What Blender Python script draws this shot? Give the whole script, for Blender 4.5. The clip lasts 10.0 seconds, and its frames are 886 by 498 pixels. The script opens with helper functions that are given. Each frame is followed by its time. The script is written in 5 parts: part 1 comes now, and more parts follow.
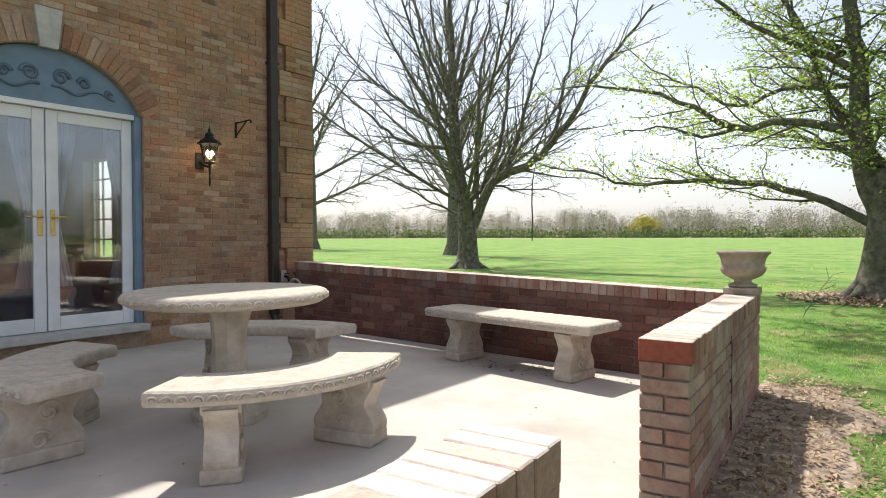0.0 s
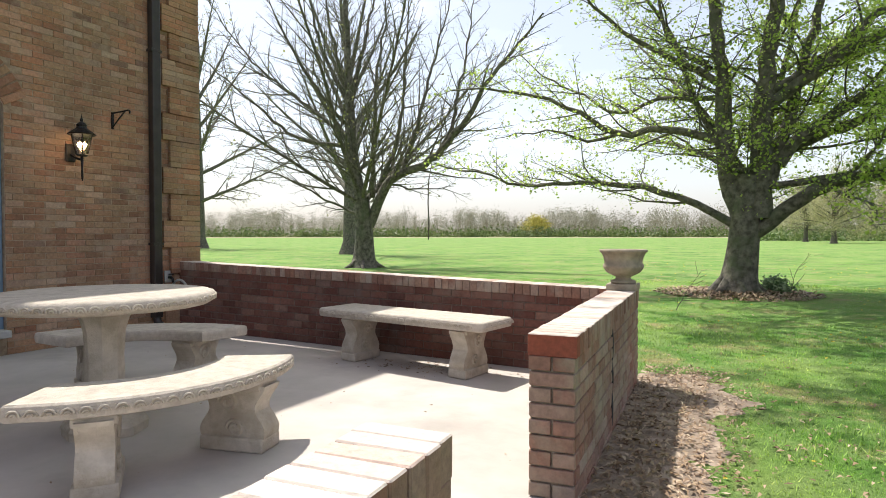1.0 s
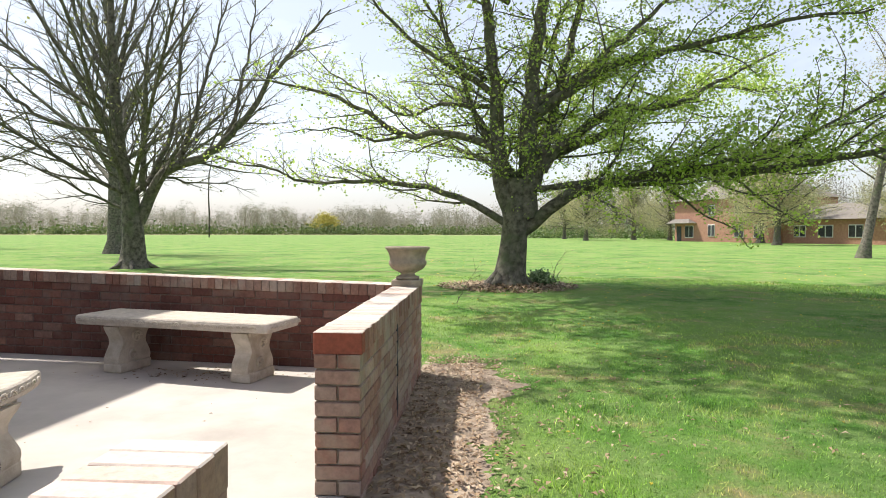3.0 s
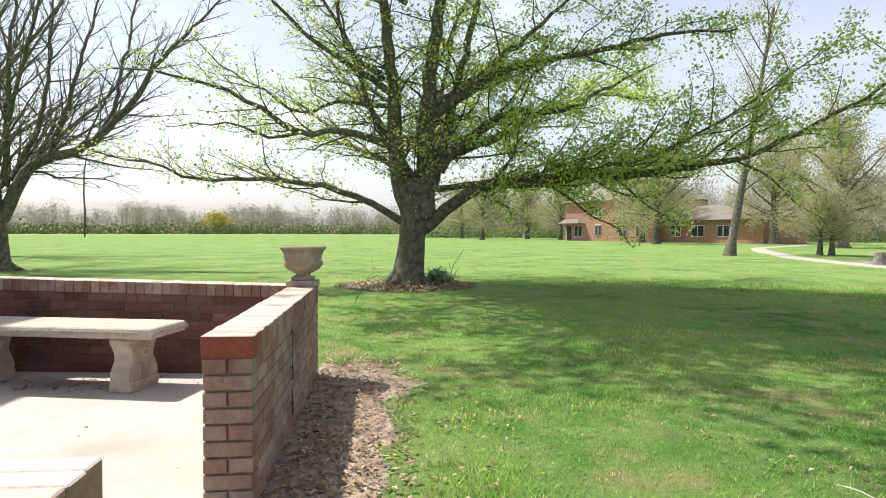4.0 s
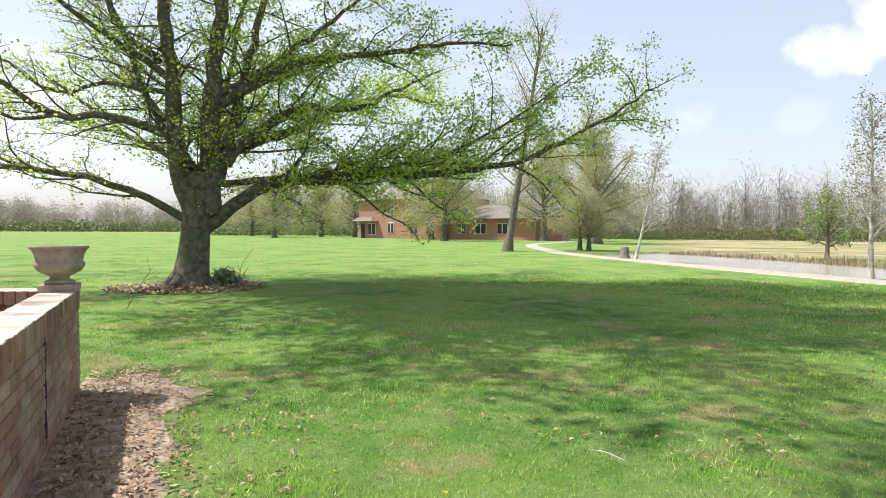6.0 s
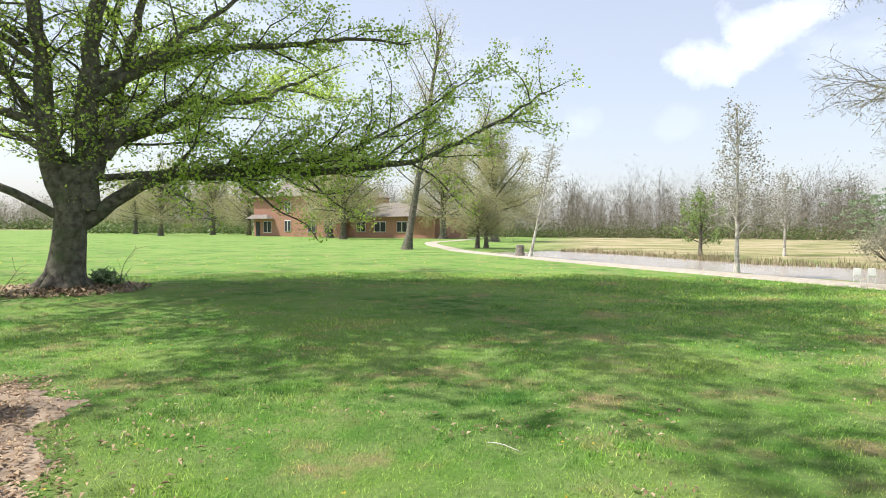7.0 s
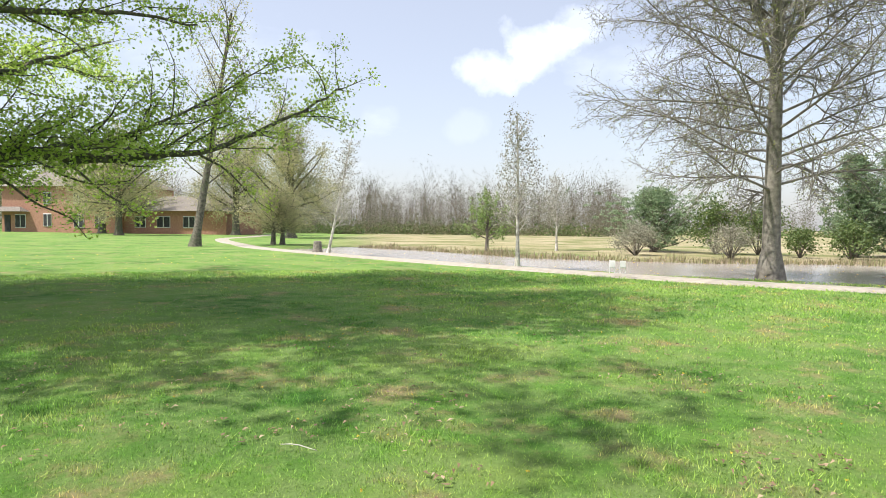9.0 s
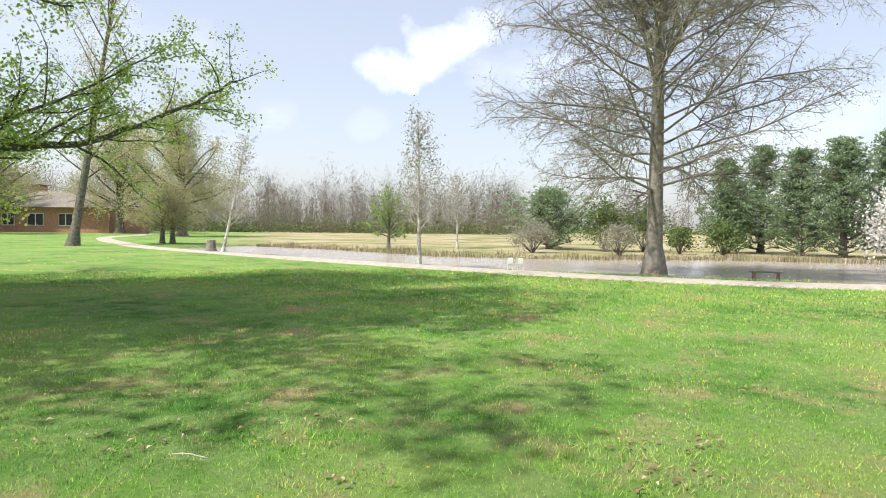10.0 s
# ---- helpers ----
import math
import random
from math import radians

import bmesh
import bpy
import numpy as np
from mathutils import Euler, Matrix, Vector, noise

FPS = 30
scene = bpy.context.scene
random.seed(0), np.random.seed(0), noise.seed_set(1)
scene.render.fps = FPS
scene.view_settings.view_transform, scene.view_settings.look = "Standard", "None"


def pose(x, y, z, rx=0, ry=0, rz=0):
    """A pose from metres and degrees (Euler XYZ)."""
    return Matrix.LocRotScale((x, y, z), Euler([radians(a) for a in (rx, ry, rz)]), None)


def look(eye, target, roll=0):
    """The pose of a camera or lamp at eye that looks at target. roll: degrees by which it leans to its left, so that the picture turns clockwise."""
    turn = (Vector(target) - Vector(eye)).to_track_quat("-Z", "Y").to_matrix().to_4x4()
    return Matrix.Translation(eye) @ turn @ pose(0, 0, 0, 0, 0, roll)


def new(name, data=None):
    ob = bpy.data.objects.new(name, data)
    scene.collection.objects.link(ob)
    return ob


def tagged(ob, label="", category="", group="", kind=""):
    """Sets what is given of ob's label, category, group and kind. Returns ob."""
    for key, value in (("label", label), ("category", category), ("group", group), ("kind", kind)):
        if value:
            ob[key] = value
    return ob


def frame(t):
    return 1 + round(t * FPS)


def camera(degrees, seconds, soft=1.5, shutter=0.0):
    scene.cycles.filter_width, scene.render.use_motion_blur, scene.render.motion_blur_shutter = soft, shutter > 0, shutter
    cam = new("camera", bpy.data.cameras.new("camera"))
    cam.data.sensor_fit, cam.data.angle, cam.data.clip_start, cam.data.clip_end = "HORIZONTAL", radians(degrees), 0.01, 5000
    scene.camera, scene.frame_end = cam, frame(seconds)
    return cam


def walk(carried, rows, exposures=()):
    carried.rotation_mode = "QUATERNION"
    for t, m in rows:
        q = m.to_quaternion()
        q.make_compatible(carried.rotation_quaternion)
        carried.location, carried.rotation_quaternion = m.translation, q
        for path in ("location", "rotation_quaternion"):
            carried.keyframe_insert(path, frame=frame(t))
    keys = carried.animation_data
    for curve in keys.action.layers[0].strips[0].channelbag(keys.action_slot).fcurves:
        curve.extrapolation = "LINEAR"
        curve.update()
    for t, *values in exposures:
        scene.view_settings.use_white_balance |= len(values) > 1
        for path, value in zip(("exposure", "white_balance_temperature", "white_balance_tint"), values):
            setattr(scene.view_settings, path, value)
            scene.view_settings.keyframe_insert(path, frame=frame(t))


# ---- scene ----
# ---- camera: stands by the low wall and turns to the right ----
cam = camera(70.9, 10.0, soft=.9)
TURNS = [(0, 32.5, -1.2, .14), (.5, 27.78, -1.25, .07), (1, 23.03, -1.31, .02), (1.5, 18.2, -1.36, -.03), (2, 13.36, -1.4, -.07), (2.5, 8.55, -1.43, -.09),
         (4, -5.47, -1.54, -.14), (4.5, -10.15, -1.57, -.17), (5, -14.83, -1.61, -.2), (5.5, -19.56, -1.65, -.22), (7, -33.46, -1.84, -.3), (7.5, -38.05, -1.9, -.4),
         (8, -42.72, -1.95, -.5), (8.5, -47.34, -2.0, -.6), (9, -51.86, -2.03, -.62), (9.5, -56.46, -2.07, -.65), (10, -60.87, -2.1, -.68)]
PIVOT = .06  # the camera is held a little before the body that turns
walk(cam, [(t, pose(PIVOT * (.276 - math.sin(radians(yaw))), PIVOT * (math.cos(radians(yaw)) - .961), 1.12, 90 + p, r, yaw)) for t, yaw, p, r in TURNS],
     exposures=[(0, 0.48), (10, 0.48)])

# ---- light: a high sun from behind the house ----
SUN_TO = Vector((-.846, .533, 1.765)).normalized()
world = bpy.data.worlds.new("sky")
scene.world = world
world.use_nodes = True
wn, wl = world.node_tree.nodes, world.node_tree.links
sky = wn.new("ShaderNodeTexSky")
sky.sky_type, sky.sun_disc = "NISHITA", False
sky.sun_elevation, sky.sun_rotation = math.asin(SUN_TO.z), math.atan2(SUN_TO.x, SUN_TO.y)
sky.dust_density = 2.5
wl.new(sky.outputs[0], wn["Background"].inputs[0])
wn["Background"].inputs[1].default_value = .09
# thin white haze and broken cloud over the blue, thicker towards the horizon
haze, tc, sep = wn.new("ShaderNodeBackground"), wn.new("ShaderNodeTexCoord"), wn.new("ShaderNodeSeparateXYZ")
wl.new(tc.outputs["Generated"], sep.inputs[0])
low = wn.new("ShaderNodeMapRange")
low.inputs["From Min"].default_value, low.inputs["From Max"].default_value = 0, .55
low.inputs["To Min"].default_value, low.inputs["To Max"].default_value = .34, .29
wl.new(sep.outputs["Z"], low.inputs["Value"])
puff = wn.new("ShaderNodeTexNoise")
puff.inputs["Scale"].default_value, puff.inputs["Detail"].default_value, puff.inputs["Roughness"].default_value = 3.2, 9, .55
stretch = wn.new("ShaderNodeMapping")
stretch.inputs["Scale"].default_value, stretch.inputs["Location"].default_value = (1, 1, 2.4), (.35, 1.9, .1)
wl.new(tc.outputs["Generated"], stretch.inputs["Vector"])
wl.new(stretch.outputs[0], puff.inputs["Vector"])
cloud = wn.new("ShaderNodeMapRange")
cloud.inputs["From Min"].default_value, cloud.inputs["From Max"].default_value = .54, .66
cloud.inputs["To Min"].default_value, cloud.inputs["To Max"].default_value = 0, .12
wl.new(puff.outputs["Fac"], cloud.inputs["Value"])
total = wn.new("ShaderNodeMath")
wl.new(low.outputs[0], total.inputs[0])
wl.new(cloud.outputs[0], total.inputs[1])
# one bright heap cloud over the pond, with a few faint shreds beside it
puffy = wn.new("ShaderNodeTexNoise")
puffy.inputs["Scale"].default_value, puffy.inputs["Detail"].default_value, puffy.inputs["Roughness"].default_value = 17, 9, .58
wl.new(tc.outputs["Generated"], puffy.inputs["Vector"])
wide = wn.new("ShaderNodeVectorMath")
wide.operation, wide.inputs[1].default_value = "MULTIPLY", (1, 1, 1.5)
wl.new(tc.outputs["Generated"], wide.inputs[0])
most = total
for place, size, bright in (((.804, .542, .244), .085, .26), ((.837, .475, .273), .095, .26), ((.858, .414, .303), .08, .22), ((.801, .577, .158), .06, .05), ((.712, .681, .170), .05, .04), ((.991, -.026, .135), .13, .10), ((.992, .057, .106), .09, .08)):
    apart, near, heap, edge_, add = wn.new("ShaderNodeVectorMath"), wn.new("ShaderNodeMapRange"), wn.new("ShaderNodeMath"), wn.new("ShaderNodeMapRange"), wn.new("ShaderNodeMath")
    apart.operation, apart.inputs[1].default_value = "DISTANCE", (place[0], place[1], place[2] * 1.5)
    wl.new(wide.outputs[0], apart.inputs[0])
    near.inputs["From Min"].default_value, near.inputs["From Max"].default_value = .01, size
    near.inputs["To Min"].default_value, near.inputs["To Max"].default_value = .40, -.25
    wl.new(apart.outputs["Value"], near.inputs["Value"])
    wl.new(near.outputs[0], heap.inputs[0])
    wl.new(puffy.outputs["Fac"], heap.inputs[1])
    edge_.inputs["From Min"].default_value, edge_.inputs["From Max"].default_value, edge_.inputs["To Max"].default_value = .50, .74, bright
    wl.new(heap.outputs[0], edge_.inputs["Value"])
    add.operation = "ADD"
    wl.new(most.outputs[0], add.inputs[0])
    wl.new(edge_.outputs[0], add.inputs[1])
    most = add
haze.inputs["Color"].default_value = (1, .985, 1.06, 1)
wl.new(most.outputs[0], haze.inputs["Strength"])
both = wn.new("ShaderNodeAddShader")
wl.new(wn["Background"].outputs[0], both.inputs[0])
wl.new(haze.outputs[0], both.inputs[1])
wl.new(both.outputs[0], wn["World Output"].inputs["Surface"])
sun = new("sun", bpy.data.lights.new("sun", "SUN"))
sun.data.energy, sun.data.angle, sun.data.color = 5.0, radians(.55), (1, .95, .87)
sun.matrix_world = look((0, 0, 30), Vector((0, 0, 30)) - SUN_TO)


# ---- materials ----
def material(name, rough=.8, metal=0.0):
    m = bpy.data.materials.new(name)
    m.use_nodes = True
    b = m.node_tree.nodes["Principled BSDF"]
    b.inputs["Roughness"].default_value, b.inputs["Metallic"].default_value = rough, metal
    return m, m.node_tree, b


def noise_node(nt, scale, detail=6, coords="Object", rough=.6):
    tc, tx = nt.nodes.new("ShaderNodeTexCoord"), nt.nodes.new("ShaderNodeTexNoise")
    if coords == "World":
        geo = nt.nodes.new("ShaderNodeNewGeometry")
        nt.links.new(geo.outputs["Position"], tx.inputs["Vector"])
    else:
        nt.links.new(tc.outputs[coords], tx.inputs["Vector"])
    tx.inputs["Scale"].default_value, tx.inputs["Detail"].default_value, tx.inputs["Roughness"].default_value = scale, detail, rough
    return tx.outputs["Fac"]


def ramp(nt, fac, stops, mode="LINEAR"):
    r = nt.nodes.new("ShaderNodeValToRGB")
    r.color_ramp.interpolation = mode
    while len(r.color_ramp.elements) < len(stops):
        r.color_ramp.elements.new(.5)
    for e, (p, c) in zip(r.color_ramp.elements, stops):
        e.position, e.color = p, (*c, 1)
    nt.links.new(fac, r.inputs[0])
    return r.outputs[0]


def mix(nt, fac, a, b, kind="MIX"):
    n = nt.nodes.new("ShaderNodeMix")
    n.data_type, n.blend_type = "RGBA", kind
    for sock, v in ((n.inputs[0], fac), (n.inputs[6], a), (n.inputs[7], b)):
        if isinstance(v, bpy.types.NodeSocket):
            nt.links.new(v, sock)
        else:
            sock.default_value = v if isinstance(v, (int, float)) else (*v, 1)
    return n.outputs[2]


def bump(nt, b, fac, strength, distance=.01):
    n = nt.nodes.new("ShaderNodeBump")
    n.inputs["Strength"].default_value, n.inputs["Distance"].default_value = strength, distance
    nt.links.new(fac, n.inputs["Height"])
    nt.links.new(n.outputs[0], b.inputs["Normal"])


def surface(name, dark, light, scale, rough=.8, bump_scale=60, bump_strength=.3, stain=None, stain_scale=2, metal=0.0, lo=.35, hi=.65, coords="World"):
    """A two-tone noisy surface with fine relief and, where asked, larger stains."""
    m, nt, b = material(name, rough, metal)
    c = ramp(nt, noise_node(nt, scale, coords=coords), [(lo, dark), (hi, light)])
    if stain:
        c = mix(nt, ramp(nt, noise_node(nt, stain_scale, 8, coords), [(.5, (0, 0, 0)), (.72, (1, 1, 1))]), c, stain)
    nt.links.new(c, b.inputs["Base Color"])
    bump(nt, b, noise_node(nt, bump_scale, 8, coords), bump_strength)
    return m


def brick_material(name, stops, per_island, stain, stain_lo=.55, top=None):
    m, nt, b = material(name, .88)
    if per_island:
        rnd = nt.nodes.new("ShaderNodeNewGeometry").outputs["Random Per Island"]
    else:
        rnd = nt.nodes.new("ShaderNodeObjectInfo").outputs["Random"]
    c = ramp(nt, rnd, stops)
    c = mix(nt, .55, c, ramp(nt, noise_node(nt, 38, 8, "World"), [(.3, (.35, .35, .35)), (.7, (1, 1, 1))]), "MULTIPLY")
    c = mix(nt, .75, c, ramp(nt, noise_node(nt, 1.4, 8, "World", .65), [(.34, (.62, .60, .60)), (.5, (1, 1, 1)), (.66, (1.28, 1.08, .98))]), "MULTIPLY")
    c = mix(nt, ramp(nt, noise_node(nt, 4.5, 8, "World"), [(stain_lo, (0, 0, 0)), (stain_lo + .22, (.75, .75, .75))]), c, stain)
    if top:  # paler on the upper faces, by how far each turns up
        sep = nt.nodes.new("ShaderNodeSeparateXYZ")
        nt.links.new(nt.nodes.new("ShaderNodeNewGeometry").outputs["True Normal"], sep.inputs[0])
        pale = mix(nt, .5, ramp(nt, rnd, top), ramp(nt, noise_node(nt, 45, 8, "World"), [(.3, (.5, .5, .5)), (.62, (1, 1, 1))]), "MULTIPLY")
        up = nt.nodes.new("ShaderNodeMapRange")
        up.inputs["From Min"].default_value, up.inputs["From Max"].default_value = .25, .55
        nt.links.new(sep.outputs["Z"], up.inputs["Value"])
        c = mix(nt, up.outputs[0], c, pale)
    nt.links.new(c, b.inputs["Base Color"])
    bump(nt, b, noise_node(nt, 90, 8, "World"), .5, .006)
    return m


HOUSE_STOPS = [(0, (.27, .135, .08)), (.25, (.34, .20, .115)), (.5, (.40, .26, .16)), (.75, (.40, .20, .12)), (.93, (.48, .35, .25)), (1, (.20, .11, .075))]
GARDEN_STOPS = [(0, (.24, .12, .085)), (.3, (.31, .185, .135)), (.55, (.36, .25, .195)), (.8, (.29, .135, .095)), (1, (.43, .34, .28))]
RED_STOPS = [(0, (.26, .07, .04)), (1, (.33, .10, .055))]
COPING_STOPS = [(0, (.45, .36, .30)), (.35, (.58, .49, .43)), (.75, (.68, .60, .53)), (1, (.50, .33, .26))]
m_house_brick = brick_material("house_brick", HOUSE_STOPS, False, (.36, .28, .20), .52)
m_house_brickwork = brick_material("house_brickwork", HOUSE_STOPS, True, (.36, .28, .20), .52)
m_brick = brick_material("garden_brick", GARDEN_STOPS, False, (.31, .27, .20), .47)
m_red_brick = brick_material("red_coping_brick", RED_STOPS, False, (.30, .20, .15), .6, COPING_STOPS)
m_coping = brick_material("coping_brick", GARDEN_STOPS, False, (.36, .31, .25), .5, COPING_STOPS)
# darker red-brown brick and mortar, for the back wall only
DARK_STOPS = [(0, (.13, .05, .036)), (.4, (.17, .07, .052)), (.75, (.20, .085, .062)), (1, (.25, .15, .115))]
m_brick_dark = brick_material("dark_garden_brick", DARK_STOPS, False, (.17, .12, .095), .5)
m_mortar_dark = surface("dark_mortar", (.11, .075, .06), (.19, .14, .115), 30, .95, 120, .4)
m_mortar = surface("mortar", (.20, .155, .12), (.33, .27, .215), 30, .95, 120, .4)
m_house_mortar = surface("house_mortar", (.24, .165, .11), (.36, .27, .19), 20, .95, 120, .4)
m_mortar_light = surface("mortar_light", (.36, .31, .25), (.52, .46, .38), 30, .95, 120, .4)
m_patio = surface("patio_concrete", (.41, .37, .335), (.50, .455, .415), 1.6, .9, 70, .12, (.33, .30, .27), 1.1)
m_stone = surface("cast_stone", (.40, .35, .285), (.56, .50, .42), 9, .92, 90, .5, (.33, .28, .21), 5)
m_stone_top = surface("cast_stone_weathered", (.42, .365, .305), (.54, .48, .41), 24, .92, 140, .6, (.36, .32, .27), 9)
m_urn = surface("urn_stone", (.26, .21, .155), (.40, .335, .25), 12, .92, 90, .4, (.20, .18, .13), 7)
m_bark = surface("bark", (.06, .053, .042), (.20, .18, .145), 9, .95, 24, .9, (.09, .11, .055), 2.2)
m_bark_grey = surface("bark_grey", (.15, .135, .115), (.30, .275, .235), 9, .95, 24, .9, (.10, .09, .07), 2.2)
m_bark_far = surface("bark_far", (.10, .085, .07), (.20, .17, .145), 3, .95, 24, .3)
m_birch = surface("birch_bark", (.40, .37, .33), (.66, .63, .58), 6, .8, 20, .4, (.12, .10, .09), 5)


def leaf_material(name, stops, through_light=.35):
    m, nt, b = material(name, .55)
    c = ramp(nt, nt.nodes.new("ShaderNodeNewGeometry").outputs["Random Per Island"], stops)
    nt.links.new(c, b.inputs["Base Color"])
    tr = nt.nodes.new("ShaderNodeBsdfTranslucent")
    nt.links.new(c, tr.inputs[0])
    mx = nt.nodes.new("ShaderNodeMixShader")
    mx.inputs[0].default_value = through_light
    out = nt.nodes["Material Output"]
    nt.links.new(b.outputs[0], mx.inputs[1])
    nt.links.new(tr.outputs[0], mx.inputs[2])
    nt.links.new(mx.outputs[0], out.inputs[0])
    return m


m_leaf = leaf_material("spring_leaf", [(0, (.30, .46, .07)), (.5, (.46, .60, .12)), (1, (.62, .70, .22))], .70)
m_bud = leaf_material("budding_leaf", [(0, (.20, .24, .06)), (.6, (.34, .36, .12)), (1, (.40, .36, .18))], .5)
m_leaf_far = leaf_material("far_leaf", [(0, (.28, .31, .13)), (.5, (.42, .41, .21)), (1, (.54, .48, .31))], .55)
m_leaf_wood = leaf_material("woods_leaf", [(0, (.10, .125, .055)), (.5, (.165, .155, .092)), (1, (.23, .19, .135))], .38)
# Distance haze is put into this colour: a paler, greyer woods leaf.
m_leaf_haze = leaf_material("hazed_woods_leaf", [(0, (.17, .20, .12)), (.5, (.25, .25, .17)), (1, (.34, .31, .24))], .4)
m_pine = leaf_material("pine_needles", [(0, (.10, .17, .085)), (.6, (.25, .35, .18)), (1, (.42, .50, .32))], .5)
m_shrub = leaf_material("shrub_leaf", [(0, (.07, .12, .03)), (.6, (.13, .19, .05)), (1, (.20, .25, .09))], .3)
m_green = leaf_material("young_green_leaf", [(0, (.15, .25, .06)), (.6, (.25, .35, .11)), (1, (.36, .44, .18))], .45)
m_reed = leaf_material("dry_reeds", [(0, (.20, .16, .08)), (.35, (.25, .26, .11)), (.6, (.36, .30, .19)), (1, (.48, .40, .29))], .35)
m_yellow = leaf_material("yellow_bloom", [(0, (.32, .30, .05)), (1, (.50, .44, .10))], .4)
m_grey_twig = leaf_material("silvery_twigs", [(0, (.22, .22, .15)), (1, (.40, .38, .30))], .3)
m_blossom = leaf_material("white_blossom", [(0, (.62, .60, .55)), (1, (.80, .78, .74))], .3)
m_grass = leaf_material("grass_blade", [(0, (.06, .15, .015)), (.6, (.12, .25, .03)), (.92, (.20, .34, .06)), (1, (.36, .32, .15))], .35)


def lawn_colour(nt, under=1.0):
    """Patchy spring green with dry tufts, turning to dead field grass past the pond and far out."""
    c = ramp(nt, noise_node(nt, .45, 8, "World"), [(.36, (.065, .175, .030)), (.50, (.145, .285, .058)), (.62, (.235, .345, .09))])
    c = mix(nt, ramp(nt, noise_node(nt, 2.6, 8, "World", .7), [(.42, (0, 0, 0)), (.60, (.75, .75, .75))]), c, (.235, .33, .12))
    c = mix(nt, ramp(nt, noise_node(nt, 1.1, 9, "World", .72), [(.53, (0, 0, 0)), (.66, (.9, .9, .9))]), c, (.36, .29, .17))
    geo, sep = nt.nodes.new("ShaderNodeNewGeometry"), nt.nodes.new("ShaderNodeSeparateXYZ")
    nt.links.new(geo.outputs["Position"], sep.inputs[0])

    def step(value, lo, hi):
        n = nt.nodes.new("ShaderNodeMapRange")
        n.inputs["From Min"].default_value, n.inputs["From Max"].default_value = lo, hi
        nt.links.new(value, n.inputs["Value"])
        return n.outputs[0]

    def math_(kind, a, b):
        n = nt.nodes.new("ShaderNodeMath")
        n.operation = kind
        for sock, v in zip(n.inputs, (a, b)):
            if isinstance(v, bpy.types.NodeSocket):
                nt.links.new(v, sock)
            else:
                sock.default_value = v
        return n.outputs[0]

    east = math_("SUBTRACT", sep.outputs["X"], sep.outputs["Y"])
    past = math_("MULTIPLY", step(sep.outputs["X"], 22.0, 27.0), step(east, -7, 2))
    far = step(math_("ADD", math_("MULTIPLY", sep.outputs["X"], sep.outputs["X"]), math_("MULTIPLY", sep.outputs["Y"], sep.outputs["Y"])), 62000, 70000)
    dry = math_("MAXIMUM", past, far)
    field = ramp(nt, noise_node(nt, .22, 8, "World", .65), [(.38, (.17, .20, .075)), (.50, (.34, .30, .18)), (.62, (.46, .39, .29))])
    return mix(nt, dry, c, field)


def lawn_material():
    m, nt, b = material("lawn", .95)
    b.inputs["Specular IOR Level"].default_value = .15
    c = mix(nt, .62, lawn_colour(nt), ramp(nt, noise_node(nt, 26, 8, "World", .8), [(.30, (.26, .32, .20)), (.66, (1.05, 1.05, .92))]), "MULTIPLY")
    nt.links.new(c, b.inputs["Base Color"])
    bump(nt, b, noise_node(nt, 34, 8, "World", .8), .9, .03)
    return m


def blade_material():
    m, nt, b = material("grass_blades", .6)
    rnd = ramp(nt, nt.nodes.new("ShaderNodeNewGeometry").outputs["Random Per Island"], [(0, (.65, .72, .5)), (.5, (1.4, 1.45, .95)), (.88, (2.1, 2.0, 1.3)), (1, (2.9, 2.3, 1.9))])
    c = mix(nt, 1.0, lawn_colour(nt), rnd, "MULTIPLY")
    nt.links.new(c, b.inputs["Base Color"])
    tr, mx = nt.nodes.new("ShaderNodeBsdfTranslucent"), nt.nodes.new("ShaderNodeMixShader")
    nt.links.new(c, tr.inputs[0])
    mx.inputs[0].default_value = .4
    nt.links.new(b.outputs[0], mx.inputs[1])
    nt.links.new(tr.outputs[0], mx.inputs[2])
    nt.links.new(mx.outputs[0], nt.nodes["Material Output"].inputs[0])
    return m


m_blades = blade_material()
m_litter = leaf_material("dead_leaves", [(0, (.12, .07, .04)), (.5, (.26, .17, .10)), (.85, (.40, .29, .19)), (1, (.50, .40, .29))], .1)
m_dandelion = leaf_material("dandelion_yellow", [(0, (.62, .45, .03)), (1, (.75, .58, .08))], .2)
m_lawn = lawn_material()
m_mulch = surface("leaf_mulch", (.085, .055, .038), (.27, .20, .145), 26, .95, 70, .9, (.36, .28, .20), 6)
m_dirt = surface("dry_soil", (.20, .15, .11), (.44, .35, .27), 14, .95, 60, .8, (.10, .07, .048), 7)
m_path = surface("gravel_path", (.29, .26, .215), (.40, .365, .31), 6, .95, 60, .3)
m_field = surface("dry_field", (.30, .26, .16), (.42, .36, .24), .6, .95, 20, .4, (.17, .21, .07), .12)
m_white = surface("white_paint", (.62, .62, .62), (.74, .74, .74), 3, .5, 80, .05)
m_blue = surface("blue_paint", (.115, .175, .24), (.155, .225, .30), 5, .55, 60, .1)
# Darker copy of the blue paint: relief shade put into the scrollwork's colour.
m_blue_dark = surface("blue_relief_shade", (.06, .095, .14), (.10, .15, .21), 8, .55, 60, .1)
m_black_iron = surface("black_iron", (.012, .012, .013), (.028, .027, .027), 20, .45, 80, .15, metal=.6)
m_bronze = surface("dark_bronze_paint", (.020, .015, .013), (.036, .028, .024), 8, .4, 60, .08)
m_brass = surface("brass", (.55, .38, .13), (.70, .50, .20), 20, .28, 60, .05, metal=1.0)
